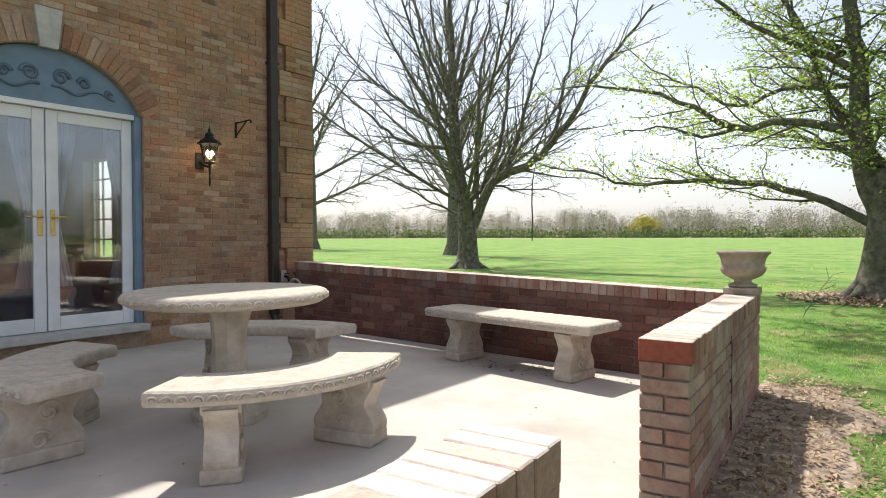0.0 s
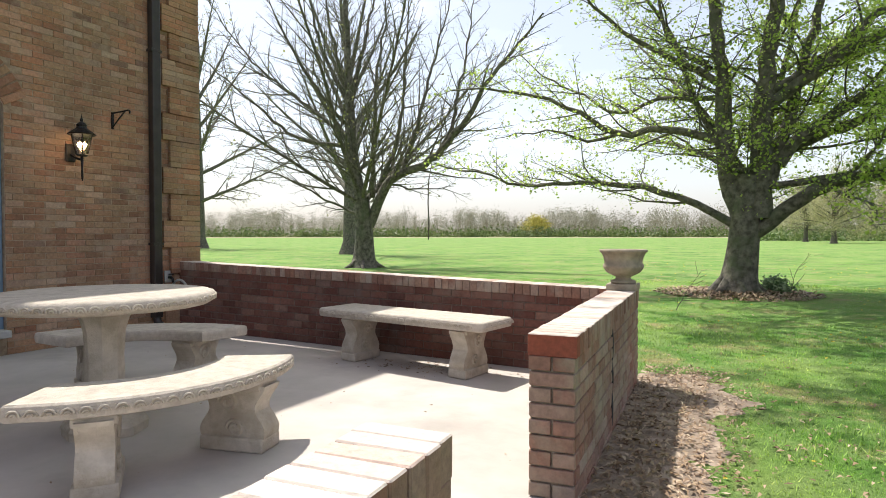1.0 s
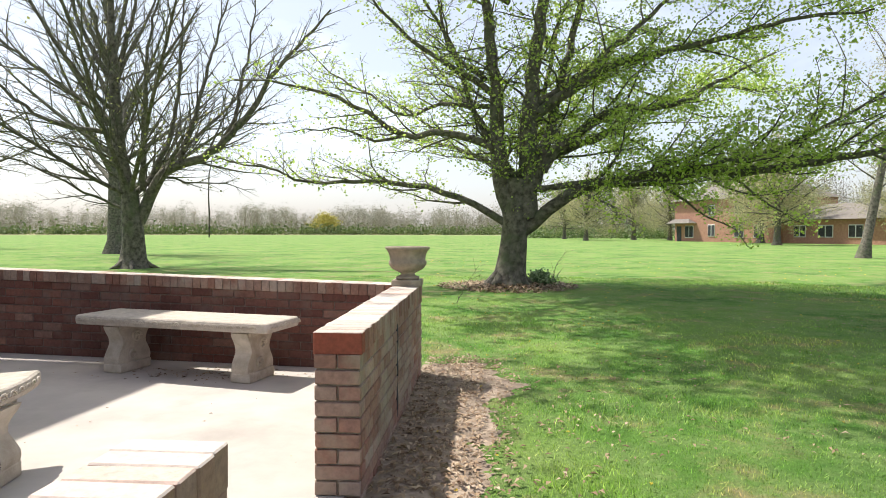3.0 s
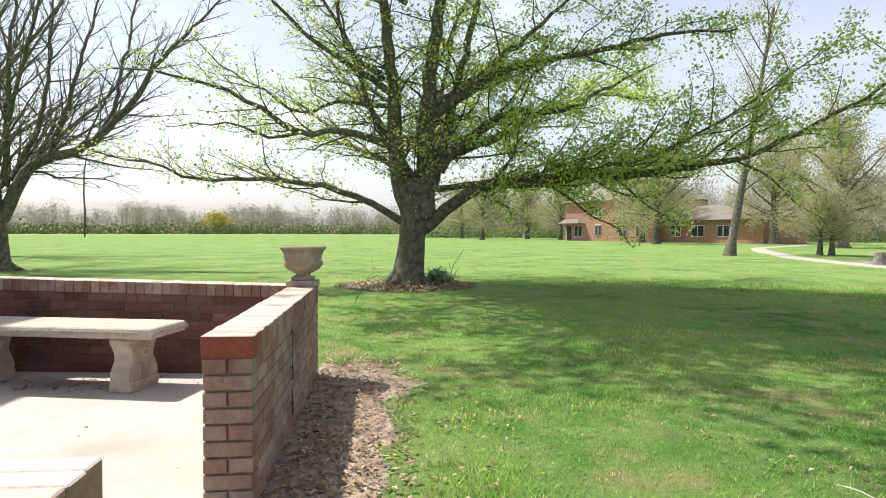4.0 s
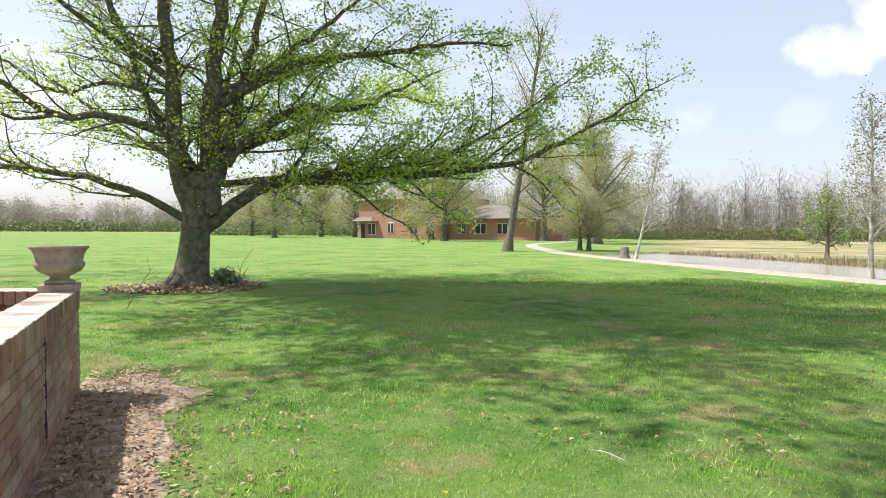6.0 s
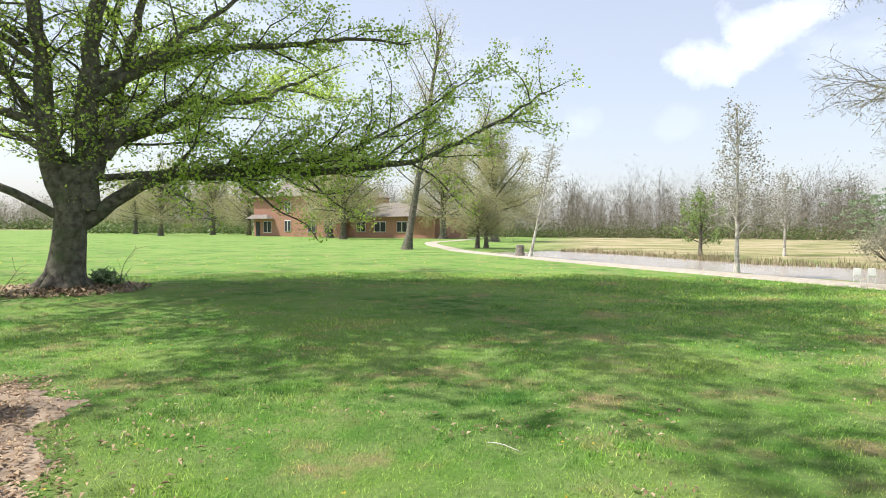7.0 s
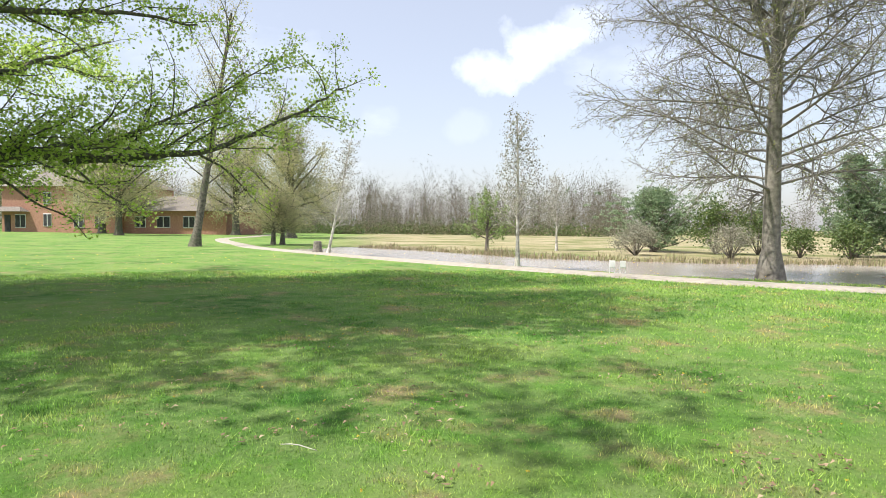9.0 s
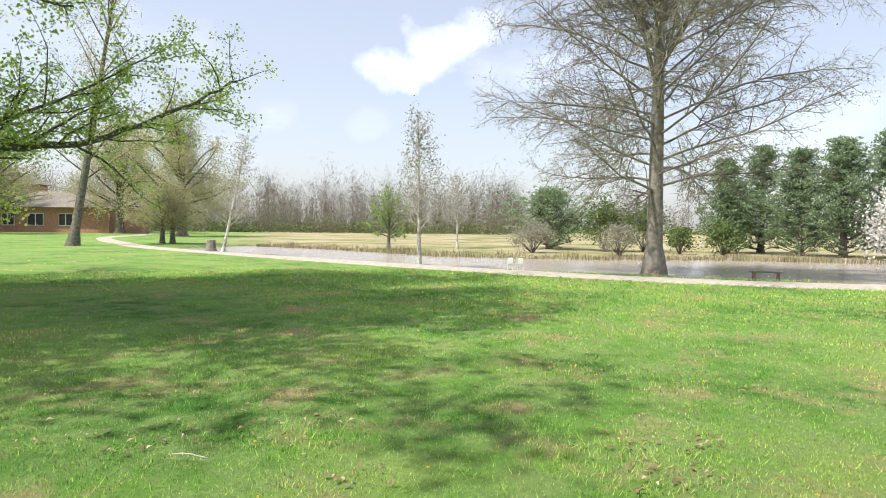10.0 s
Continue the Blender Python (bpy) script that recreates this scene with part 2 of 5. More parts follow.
m_keystone = surface("keystone_stone", (.36, .35, .33), (.48, .46, .43), 10, .9, 70, .3)
m_roof = surface("roof_shingle", (.13, .115, .10), (.24, .215, .19), 8, .95, 60, .4)
m_far_brick = surface("far_brick", (.33, .17, .12), (.44, .24, .17), 5, .9, 60, .2)
m_plain_dark = surface("dark_interior", (.03, .03, .035), (.06, .06, .065), 3, .9, 40, .1)
m_curtain = surface("white_curtain", (.34, .38, .46), (.50, .54, .62), 6, .9, 40, .2)
m_pane_blue = surface("pane_blue", (.06, .09, .18), (.10, .14, .25), 12, .95, 120, .2)
m_bench_dark = surface("dark_wood", (.05, .04, .03), (.11, .085, .06), 20, .8, 60, .4)

m_glass, nt_, b_ = material("window_glass", .02)
b_.inputs["Transmission Weight"].default_value, b_.inputs["IOR"].default_value = 1.0, 2.1
b_.inputs["Base Color"].default_value = (.86, .92, .95, 1)
m_water, nt_, b_ = material("pond_water", .2)
b_.inputs["Base Color"].default_value = (.36, .325, .285, 1)
b_.inputs["Specular IOR Level"].default_value = .6
bump(nt_, b_, noise_node(nt_, 2.5, 4, "World"), .12, .05)
m_glow, nt_, b_ = material("lamp_glow", .4)
b_.inputs["Base Color"].default_value = (1, .8, .5, 1)
b_.inputs["Emission Color"].default_value, b_.inputs["Emission Strength"].default_value = (1, .60, .26, 1), 3


# ---- building helpers ----
def mesh_of(name, bm, mat, smooth=False):
    me = bpy.data.meshes.new(name)
    bm.to_mesh(me)
    bm.free()
    if mat:
        me.materials.append(mat)
    if smooth:
        for p in me.polygons:
            p.use_smooth = True
    return me


def part(name, bm, mat, parent=None, label="", smooth=False, at=None):
    ob = new(name, mesh_of(name, bm, mat, smooth) if isinstance(bm, bmesh.types.BMesh) else bm)
    if parent:
        ob.parent = parent
    if at is not None:
        ob.matrix_local = at
    return tagged(ob, label) if label else ob


def empty(name, m=None, label="", category="", group="", kind=""):
    e = new(name)
    if m is not None:
        e.matrix_world = Matrix.Translation(m) if isinstance(m, Vector) else m
    return tagged(e, label, category, group, kind)


def box(bm, x0, x1, y0, y1, z0, z1, bevel=0.0, seg=2):
    vs = bmesh.ops.create_cube(bm, size=1)["verts"]
    for v in vs:
        v.co = Vector(((x0 + x1) / 2 + v.co.x * (x1 - x0), (y0 + y1) / 2 + v.co.y * (y1 - y0), (z0 + z1) / 2 + v.co.z * (z1 - z0)))
    if bevel:
        es = list({e for v in vs for e in v.link_edges})
        bmesh.ops.bevel(bm, geom=es, offset=bevel, segments=seg, affect="EDGES", profile=.5)
    return bm


def boxed(*a, **k):
    return box(bmesh.new(), *a, **k)


def lathe(profile, n=24, bm=None):
    """A turned body from (radius, height) pairs."""
    bm = bm or bmesh.new()
    rings = []
    for r, z in profile:
        rings.append([bm.verts.new((r * math.cos(i * math.tau / n), r * math.sin(i * math.tau / n), z)) for i in range(n)])
    for a, b in zip(rings, rings[1:]):
        for i in range(n):
            bm.faces.new((a[i], a[(i + 1) % n], b[(i + 1) % n], b[i]))
    if profile[0][0] > 1e-4:
        bm.faces.new(rings[0][::-1])
    if profile[-1][0] > 1e-4:
        bm.faces.new(rings[-1])
    bmesh.ops.remove_doubles(bm, verts=bm.verts, dist=1e-5)
    return bm


def prism(outline, z0, z1, bm=None, bevel=0.0):
    """A flat outline (counter-clockwise) raised from z0 to z1."""
    bm = bm or bmesh.new()
    lo = [bm.verts.new((x, y, z0)) for x, y in outline]
    hi = [bm.verts.new((x, y, z1)) for x, y in outline]
    n = len(outline)
    bm.faces.new(lo[::-1])
    top = bm.faces.new(hi)
    for i in range(n):
        bm.faces.new((lo[i], lo[(i + 1) % n], hi[(i + 1) % n], hi[i]))
    if bevel:
        bmesh.ops.bevel(bm, geom=[e for e in bm.edges if len(e.link_faces) == 2 and e.calc_face_angle(0) > .6], offset=bevel, segments=2, affect="EDGES")
    return bm


def pipe(points, radius, n=8, bm=None):
    """A round bar along points; radius a number or one a point."""
    bm = bm or bmesh.new()
    rr = radius if isinstance(radius, (list, tuple)) else [radius] * len(points)
    pts = [Vector(p) for p in points]
    rings = []
    for i, p in enumerate(pts):
        d = (pts[min(i + 1, len(pts) - 1)] - pts[max(i - 1, 0)]).normalized()
        a = d.orthogonal().normalized() if i == 0 else (a - d * a.dot(d)).normalized()
        b = d.cross(a)
        rings.append([bm.verts.new(p + (a * math.cos(k * math.tau / n) + b * math.sin(k * math.tau / n)) * rr[i]) for k in range(n)])
    for q, r in zip(rings, rings[1:]):
        for k in range(n):
            bm.faces.new((q[k], q[(k + 1) % n], r[(k + 1) % n], r[k]))
    bm.faces.new(rings[0][::-1])
    bm.faces.new(rings[-1])
    return bm


class Soup:
    """Vertices and faces gathered for one large mesh."""

    def __init__(self):
        self.v, self.f = [], []

    def tube(self, pts, radii, n):
        v, f, rows = self.v, self.f, []
        a = None
        for i, p in enumerate(pts):
            d = (pts[min(i + 1, len(pts) - 1)] - pts[max(i - 1, 0)])
            d.normalize()
            a = d.orthogonal() if a is None else a - d * a.dot(d)
            a.normalize()
            b = d.cross(a)
            k0 = len(v)
            for k in range(n):
                c, s = math.cos(k * math.tau / n) * radii[i], math.sin(k * math.tau / n) * radii[i]
                v.append((p.x + a.x * c + b.x * s, p.y + a.y * c + b.y * s, p.z + a.z * c + b.z * s))
            rows.append(k0)
        for q, r in zip(rows, rows[1:]):
            for k in range(n):
                f.append((q + k, q + (k + 1) % n, r + (k + 1) % n, r + k))

    def leaf(self, p, size, rnd, flat=.0):
        """One folded leaf of two triangles."""
        d = Vector((rnd.gauss(0, 1), rnd.gauss(0, 1), rnd.gauss(0, 1) * (1 - flat)))
        d.normalize()
        s = d.orthogonal()
        s.normalize()
        s.rotate(Matrix.Rotation(rnd.uniform(0, 6.3), 3, d))
        n = d.cross(s)
        k = len(self.v)
        q = p + d * size
        mid = p + d * size * .5
        for w in (p, mid + s * size * .38 + n * size * .12, q, mid - s * size * .38 + n * size * .12):
            self.v.append((w.x, w.y, w.z))
        self.f.append((k, k + 1, k + 2))
        self.f.append((k, k + 2, k + 3))

    def mesh(self, name, mat, smooth=True):
        me = bpy.data.meshes.new(name)
        me.from_pydata(self.v, [], self.f)
        me.materials.append(mat)
        if smooth:
            me.polygons.foreach_set("use_smooth", [True] * len(me.polygons))
        return me


def grid_sheet(x0, x1, y0, y1, step, height, name, mat):
    nx, ny = round((x1 - x0) / step), round((y1 - y0) / step)
    vs = [(x0 + i * step, y0 + j * step, height(x0 + i * step, y0 + j * step)) for j in range(ny + 1) for i in range(nx + 1)]
    fs = [(j * (nx + 1) + i, j * (nx + 1) + i + 1, (j + 1) * (nx + 1) + i + 1, (j + 1) * (nx + 1) + i) for j in range(ny) for i in range(nx)]
    me = bpy.data.meshes.new(name)
    me.from_pydata(vs, [], fs)
    me.materials.append(mat)
    me.polygons.foreach_set("use_smooth", [True] * len(me.polygons))
    return me

def polar(az, d, z=-.05):
    """A place by its bearing in degrees (to the left of north) and distance."""
    return Vector((-math.sin(radians(az)) * d, math.cos(radians(az)) * d, z))


# ---- ground, pond and path ----
GROUND = -.05
POND_NEAR = [(20.3, 26), (18.6, 20.5), (17.3, 11), (16.7, 5), (16.9, 1), (17.7, -2), (19, -6), (21, -12), (25, -30)]
POND_FAR = [(37, -30), (34, -12), (30.5, -4), (29, 0), (28, 3.3), (25, 6.6), (24, 10), (23.2, 13.2), (25.7, 20.5), (26.5, 27)]
POND = POND_NEAR + POND_FAR


def pond_depth(x, y):
    """Metres inside the shore (negative outside)."""
    best, inside, n = 1e9, False, len(POND)
    for i in range(n):
        (x0, y0), (x1, y1) = POND[i], POND[(i + 1) % n]
        if (y0 > y) != (y1 > y) and x < (x1 - x0) * (y - y0) / (y1 - y0) + x0:
            inside = not inside
        dx, dy = x1 - x0, y1 - y0
        t = max(0, min(1, ((x - x0) * dx + (y - y0) * dy) / (dx * dx + dy * dy)))
        best = min(best, math.hypot(x - x0 - t * dx, y - y0 - t * dy))
    return best if inside else -best


def ground_height(x, y):
    z = GROUND
    r = math.hypot(x, y)
    if r > 6:
        z += .035 * noise.noise((x * .12, y * .12, 0)) * min(1, (r - 6) / 6)
    if 10 < x < 45 and -40 < y < 45:
        d = pond_depth(x, y) + .25 * noise.noise((x * .7, y * .7, 3))
        if d > -.6:
            z -= .62 * min(1, (d + .6) / 1.3)
    return z


radii = [0] + [.6 * 1.082 ** i for i in range(109)]
spokes = 300
gv, gf = [], []
for i, r in enumerate(radii):
    for k in range(spokes):
        x, y = r * math.cos(k * math.tau / spokes), r * math.sin(k * math.tau / spokes)
        gv.append((x, y, ground_height(x, y)))
for i in range(len(radii) - 1):
    for k in range(spokes):
        a, b = i * spokes + k, i * spokes + (k + 1) % spokes
        gf.append((a, a + spokes, b + spokes, b))
me = bpy.data.meshes.new("ground")
me.from_pydata(gv, [], gf)
me.materials.append(m_lawn)
me.polygons.foreach_set("use_smooth", [True] * len(me.polygons))
tagged(new("ground", me), "mown spring lawn running out to dry field and pond banks", "lawn", kind="structure")

me = bpy.data.meshes.new("pond")
me.from_pydata([(12, -40, -.17), (45, -40, -.17), (45, 45, -.17), (12, 45, -.17)], [], [(0, 1, 2, 3)])
me.materials.append(m_water)
tagged(new("water", me), "still brown pond water reflecting the pale sky", "pond", kind="structure")

PATH = [(46, 62), (36, 52), (29, 45.5), (24.5, 38), (21.5, 32), (19, 26.6), (17, 19.1), (15.5, 10.3), (14.8, 4.85), (15.0, 1.0), (15.8, -1.8), (17, -5), (19.2, -11), (23, -30)]


def strip(points, width, z, name, mat, step=.7, wobble=.12, sink=.03):
    """A ribbon of ground along points, with uneven edges and a slight camber."""
    pts = [Vector((x, y, 0)) for x, y in points]
    dense = []
    for i in range(len(pts) - 1):
        p0, p1, p2, p3 = pts[max(i - 1, 0)], pts[i], pts[i + 1], pts[min(i + 2, len(pts) - 1)]
        n = max(2, round((p2 - p1).length / step))
        for k in range(n):
            t = k / n
            dense.append(.5 * (2 * p1 + (p2 - p0) * t + (2 * p0 - 5 * p1 + 4 * p2 - p3) * t * t + (3 * p1 - p0 - 3 * p2 + p3) * t ** 3))
    dense.append(pts[-1])
    vs, fs, m = [], [], 6
    for i, p in enumerate(dense):
        d = dense[min(i + 1, len(dense) - 1)] - dense[max(i - 1, 0)]
        side = Vector((-d.y, d.x, 0)).normalized()
        for k in range(m + 1):
            w = (k / m - .5) * width + (wobble * noise.noise((i * .6, k * 9, 5)) if k in (0, m) else 0)
            q = p + side * w
            vs.append((q.x, q.y, z - (sink if k in (0, m) else 0)))
    for i in range(len(dense) - 1):
        for k in range(m):
            a = i * (m + 1) + k
            fs.append((a, a + 1, a + m + 2, a + m + 1))
    me = bpy.data.meshes.new(name)
    me.from_pydata(vs, [], fs)
    me.materials.append(mat)
    return new(name, me)


tagged(strip(PATH, 1.2, GROUND + .035, "path", m_path, sink=.06), "pale gravel drive curving along the pond", "path", kind="structure")

# ---- patio ----
C = Vector((-5.84, 5.89, 0))  # the house's corner
H = Matrix.Translation(C) @ pose(0, 0, 0, 0, 0, -94.5)  # x along the wall from the corner, y out of it
part_patio = prism([(-7.3, -6), (-.58, -6), (-.58, 5.05), (-.7, 5.12), (-6.4, 5.85)], -.12, 0, bevel=.006)
tagged(part("patio", part_patio, m_patio), "pale concrete patio slab, smooth with faint stains", "patio", kind="structure")

# ---- garden walls ----
BRICK, COURSE, WALL_W = .2, .0677, .2


def brick_mesh(name, mat, lx, ly, lz, bevel=.004):
    return mesh_of(name, boxed(-lx / 2, lx / 2, -ly / 2, ly / 2, -lz / 2, lz / 2, bevel=bevel, seg=1), mat)


me_brick = brick_mesh("brick", m_brick, .192, .05, .0585)
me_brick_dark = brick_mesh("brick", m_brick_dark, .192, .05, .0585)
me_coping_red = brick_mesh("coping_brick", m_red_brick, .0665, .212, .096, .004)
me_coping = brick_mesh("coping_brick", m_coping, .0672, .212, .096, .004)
rb = random.Random(4)


def put(me, parent, x, y, z, sx=1.0, sz=1.0, turn=0.0, name="brick"):
    ob = new(name, me)
    ob.parent = parent
    ob.matrix_local = Matrix.LocRotScale((x + rb.uniform(-.001, .001), y + rb.uniform(-.0015, .0015), z), Euler((rb.uniform(-.008, .008), rb.uniform(-.008, .008), radians(turn) + rb.uniform(-.006, .006))), (sx, 1, sz))
    return ob


def garden_wall(name, start, end, label, faces, ends=(), rise=0.0, height=.70, brick=None, joint=None):
    """A low wall of one brick's width; its outer side lies to the left of start > end. faces: 'in', 'out' to be laid in bricks."""
    s, e = Vector((*start, 0)), Vector((*end, 0))
    length = (e - s).length
    root = empty(name, Matrix.Translation(s) @ pose(0, 0, 0, 0, 0, math.degrees(math.atan2(e.y - s.y, e.x - s.x))), label, "garden wall", "low brick walls round the patio", "structure")
    top = lambda x: 1 + rise * x / length
    bm = boxed(.012, length - .012, -WALL_W / 2 + .007, WALL_W / 2 - .007, -.1, height - .032)
    for v in bm.verts:
        if v.co.z > 0:
            v.co.z *= top(v.co.x)
    part("core", bm, joint or m_mortar, root, "grey mortar joints")
    bm = boxed(.008, length - .008, -WALL_W / 2 + .002, WALL_W / 2 - .002, height - .031, height - .014)
    for v in bm.verts:
        v.co.z *= top(v.co.x)
    part("coping_bed", bm, joint or m_mortar, root)
    stone = brick or me_brick
    rows = 9
    for side in faces:
        y = (WALL_W / 2 - .024) * (1 if side == "out" else -1)
        for r in range(-1, rows):
            x = -(.1 if r % 2 else 0)
            while x < length - .02:
                a, b = max(x, .006), min(x + BRICK, length - .006)
                if b - a > .03:
                    z = (r + .5) * COURSE * top((a + b) / 2)
                    put(stone, root, (a + b) / 2, y + rb.uniform(-.002, .002), z, (b - a - .009) / .192, top((a + b) / 2))
                x += BRICK
    for x, back in ends:
        for r in range(-1, rows):
            z = (r + .5) * COURSE
            if r % 2:
                put(me_brick, root, x + back * .020, 0, z, 1.0, 1, 90)
            else:
                for yy in (-.052, .052):
                    put(me_brick, root, x + back * .020, yy, z, .49, 1, 90)
    n = round(length / .0715)
    for i in range(n):
        x = (i + .5) * length / n
        put(me_coping_red if i == 0 and name == "wall_side" else me_coping, root, x, rb.uniform(-.004, .004), (height - .048) * top(x), 1, 1, 0, "coping_brick")
    return root


wall_side = garden_wall("wall_side", (-.605, 2.575), (-.605, 5.1), "low mottled red-brown brick wall with pale brick-on-edge coping", ("in", "out"), [(0, 1)])
wall_near = garden_wall("wall_near", (-.605, 1.215), (-.605, -1.2), "low brick wall beside the patio opening, pale flaking coping", ("in", "out"), [(0, 1)])
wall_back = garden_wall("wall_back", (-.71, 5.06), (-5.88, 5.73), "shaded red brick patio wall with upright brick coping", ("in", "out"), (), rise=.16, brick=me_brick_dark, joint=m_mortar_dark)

# an open upright crack in the side wall's outer face
part("crack", pipe([(1.08 + .012 * math.sin(i * 2.1), -WALL_W / 2 - .001, .02 + i * .062) for i in range(10)], [.003 + .003 * (i % 3) for i in range(10)], 5), m_plain_dark, wall_side, "dark open crack in the brickwork")

# ---- the brick house ----
house = empty("house", H, "two-storey brown brick house with quoins and arched door", "house", kind="structure")
HC = .0628
DOOR_L, DOOR_R, DOOR_C, DOOR_TOP, SPRING, APEX = 2.17, 3.91, 3.04, 2.30, 2.32, 2.86
ARCH_R = ((DOOR_R - DOOR_L) ** 2 / 4 + (APEX - SPRING) ** 2) / (2 * (APEX - SPRING))
ARCH_Z = APEX - ARCH_R


def arch_top(x):
    d = abs(x - DOOR_C)
    return ARCH_Z + math.sqrt(max(0, ARCH_R ** 2 - d * d))


# masonry behind the facing bricks, open at the door
def facing(x0, x1, z_low, z_high, y0=-.30, y1=-.005, n=1):
    bm = bmesh.new()
    for i in range(n):
        a, b = x0 + (x1 - x0) * i / n, x0 + (x1 - x0) * (i + 1) / n
        lo = [bm.verts.new(p) for p in ((a, y0, z_low(a)), (b, y0, z_low(b)), (b, y1, z_low(b)), (a, y1, z_low(a)))]
        hi = [bm.verts.new(p) for p in ((a, y0, z_high(a)), (b, y0, z_high(b)), (b, y1, z_high(b)), (a, y1, z_high(a)))]
        bm.faces.new(lo[::-1])
        bm.faces.new(hi)
        for k in range(4):
            bm.faces.new((lo[k], lo[(k + 1) % 4], hi[(k + 1) % 4], hi[k]))
    return bm


EAVE = 6.6
part("wall", facing(.012, DOOR_L, lambda x: -.1, lambda x: EAVE), m_house_mortar, house)
part("wall", facing(DOOR_R, 12, lambda x: -.1, lambda x: EAVE), m_house_mortar, house)
part("wall", boxed(DOOR_L + .001, DOOR_R - .001, -.30, -.004, -.1, .168), m_house_mortar, house)
part("wall", facing(DOOR_L, DOOR_R, arch_top, lambda x: EAVE, n=24), m_house_mortar, house)
for y0, y1, z0, z1 in ((-3.4, -.301, -.1, EAVE), (-9, -5.8, -.1, EAVE), (-5.8, -3.4, -.1, .7), (-5.8, -3.4, 2.5, EAVE), (-4.7, -4.5, .7, 2.5)):
    part("wall", boxed(.012, .30, y0, y1, z0, z1), m_house_mortar, house)
for y0 in (-5.8, -4.5):
    gable = part("window", boxed(.10, .14, y0, y0 + 1.1, .7, .76), m_white, house)
    for k in range(4):
        part("muntin", boxed(.10, .13, y0 + k * .355, y0 + k * .355 + .03, .765, 2.5), m_white, gable)
    for k in range(1, 5):
        part("muntin", boxed(.105, .125, y0 + .03, y0 + 1.09, .7 + k * .36, .73 + k * .36), m_white, gable)
part("wall", boxed(11.7, 12, -9, -.301, -.1, EAVE), m_house_mortar, house)
part("wall", boxed(.301, 11.69, -9, -8.7, -.1, EAVE), m_house_mortar, house)
part("ceiling", boxed(.31, 11.6, -8.6, -.31, 3.0, 3.1), m_white, house)
part("inner_floor", boxed(.31, 11.6, -8.6, -.31, .0, .2), m_bench_dark, house)
bm = bmesh.new()
roof = [bm.verts.new(p) for p in ((-1.15, .24, EAVE), (12.35, .24, EAVE), (12.35, -9.4, EAVE), (-1.2, -9.4, EAVE), (3.5, -4.5, 9.6), (8.5, -4.5, 9.6))]
for q in ((0, 1, 5, 4), (2, 3, 4, 5), (1, 2, 5), (3, 0, 4), (3, 2, 1, 0)):
    bm.faces.new([roof[i] for i in q])
part("roof", bm, m_roof, house)

# facing bricks in running bond; the ones beside the door and lamp singly, the rest as one mesh
me_hbrick = brick_mesh("brick", m_house_brick, .192, .04, .0545, .003)
rest = bmesh.new()
count = 0
for r in range(0, 116):
    z = (r + .5) * HC
    x = .005 - (.1 if r % 2 else 0)
    while x < 5.2:
        a, b = max(x, .004), min(x + BRICK, 5.2)
        x += BRICK
        mid = (a + b) / 2
        if a < DOOR_R + .0 and b > DOOR_L and z < SPRING:
            if a < DOOR_L < b and DOOR_L - a > .03:
                b = DOOR_L
            elif a < DOOR_R < b and b - DOOR_R > .03:
                a = DOOR_R
            else:
                continue
            mid = (a + b) / 2
        if DOOR_L - .15 < mid < DOOR_R + .15 and z > SPRING - .05:
            d = math.hypot(mid - DOOR_C, z - ARCH_Z)
            if d < ARCH_R + .22 + .06:
                continue
        if b - a < .03:
            continue
        sx = (b - a - .009) / .192
        y = -.02 + rb.uniform(-.003, .003)
        if .55 < mid < 2.17 and .75 < z < 2.75 and count < 300:
            put(me_hbrick, house, mid, y, z, sx)
            count += 1
        elif z < 4.6:
            box(rest, mid - .096 * sx, mid + .096 * sx, y - .02, y + .02, z - .02725, z + .02725)
part("brickwork", rest, m_house_brickwork, house)["kind"] = "stuff"

# ring of upright bricks over the arch
half = math.asin((DOOR_R - DOOR_L) / 2 / ARCH_R)
me_arch = brick_mesh("arch_brick", m_house_brick, .068, .05, .225, .003)
n_arch = round(2 * half * (ARCH_R + .11) / .078)
for i in range(n_arch):
    a = -half + 2 * half * (i + .5) / n_arch
    x = DOOR_C + math.sin(a) * (ARCH_R + .12)
    if abs(x - DOOR_C) < .09:
        continue
    ob = new("arch_brick", me_arch)
    ob.parent = house
    ob.matrix_local = Matrix.Translation((x, -.018, ARCH_Z + math.cos(a) * (ARCH_R + .12))) @ pose(0, 0, 0, 0, math.degrees(a), 0)
# filling bricks between ring and courses
bm = bmesh.new()
for i in range(n_arch * 2):
    a = -half * 1.06 + 2.12 * half * (i + .5) / (n_arch * 2)
    x, z = DOOR_C + math.sin(a) * (ARCH_R + .265), ARCH_Z + math.cos(a) * (ARCH_R + .265)
    box(bm, x - .035, x + .035, -.045, -.012, z - .035, z + .035)
part("brickwork", bm, m_house_brickwork, house)["kind"] = "stuff"
bm = prism([(-.075, -.17), (.075, -.17), (.115, .19), (-.115, .19)], -.02, .03, bevel=.004)
part("keystone", bm, m_keystone, house, "smooth grey stone keystone", at=Matrix.Translation((DOOR_C - .0, 0, 3.0)) @ pose(0, 0, 0, 90, 0, 180))

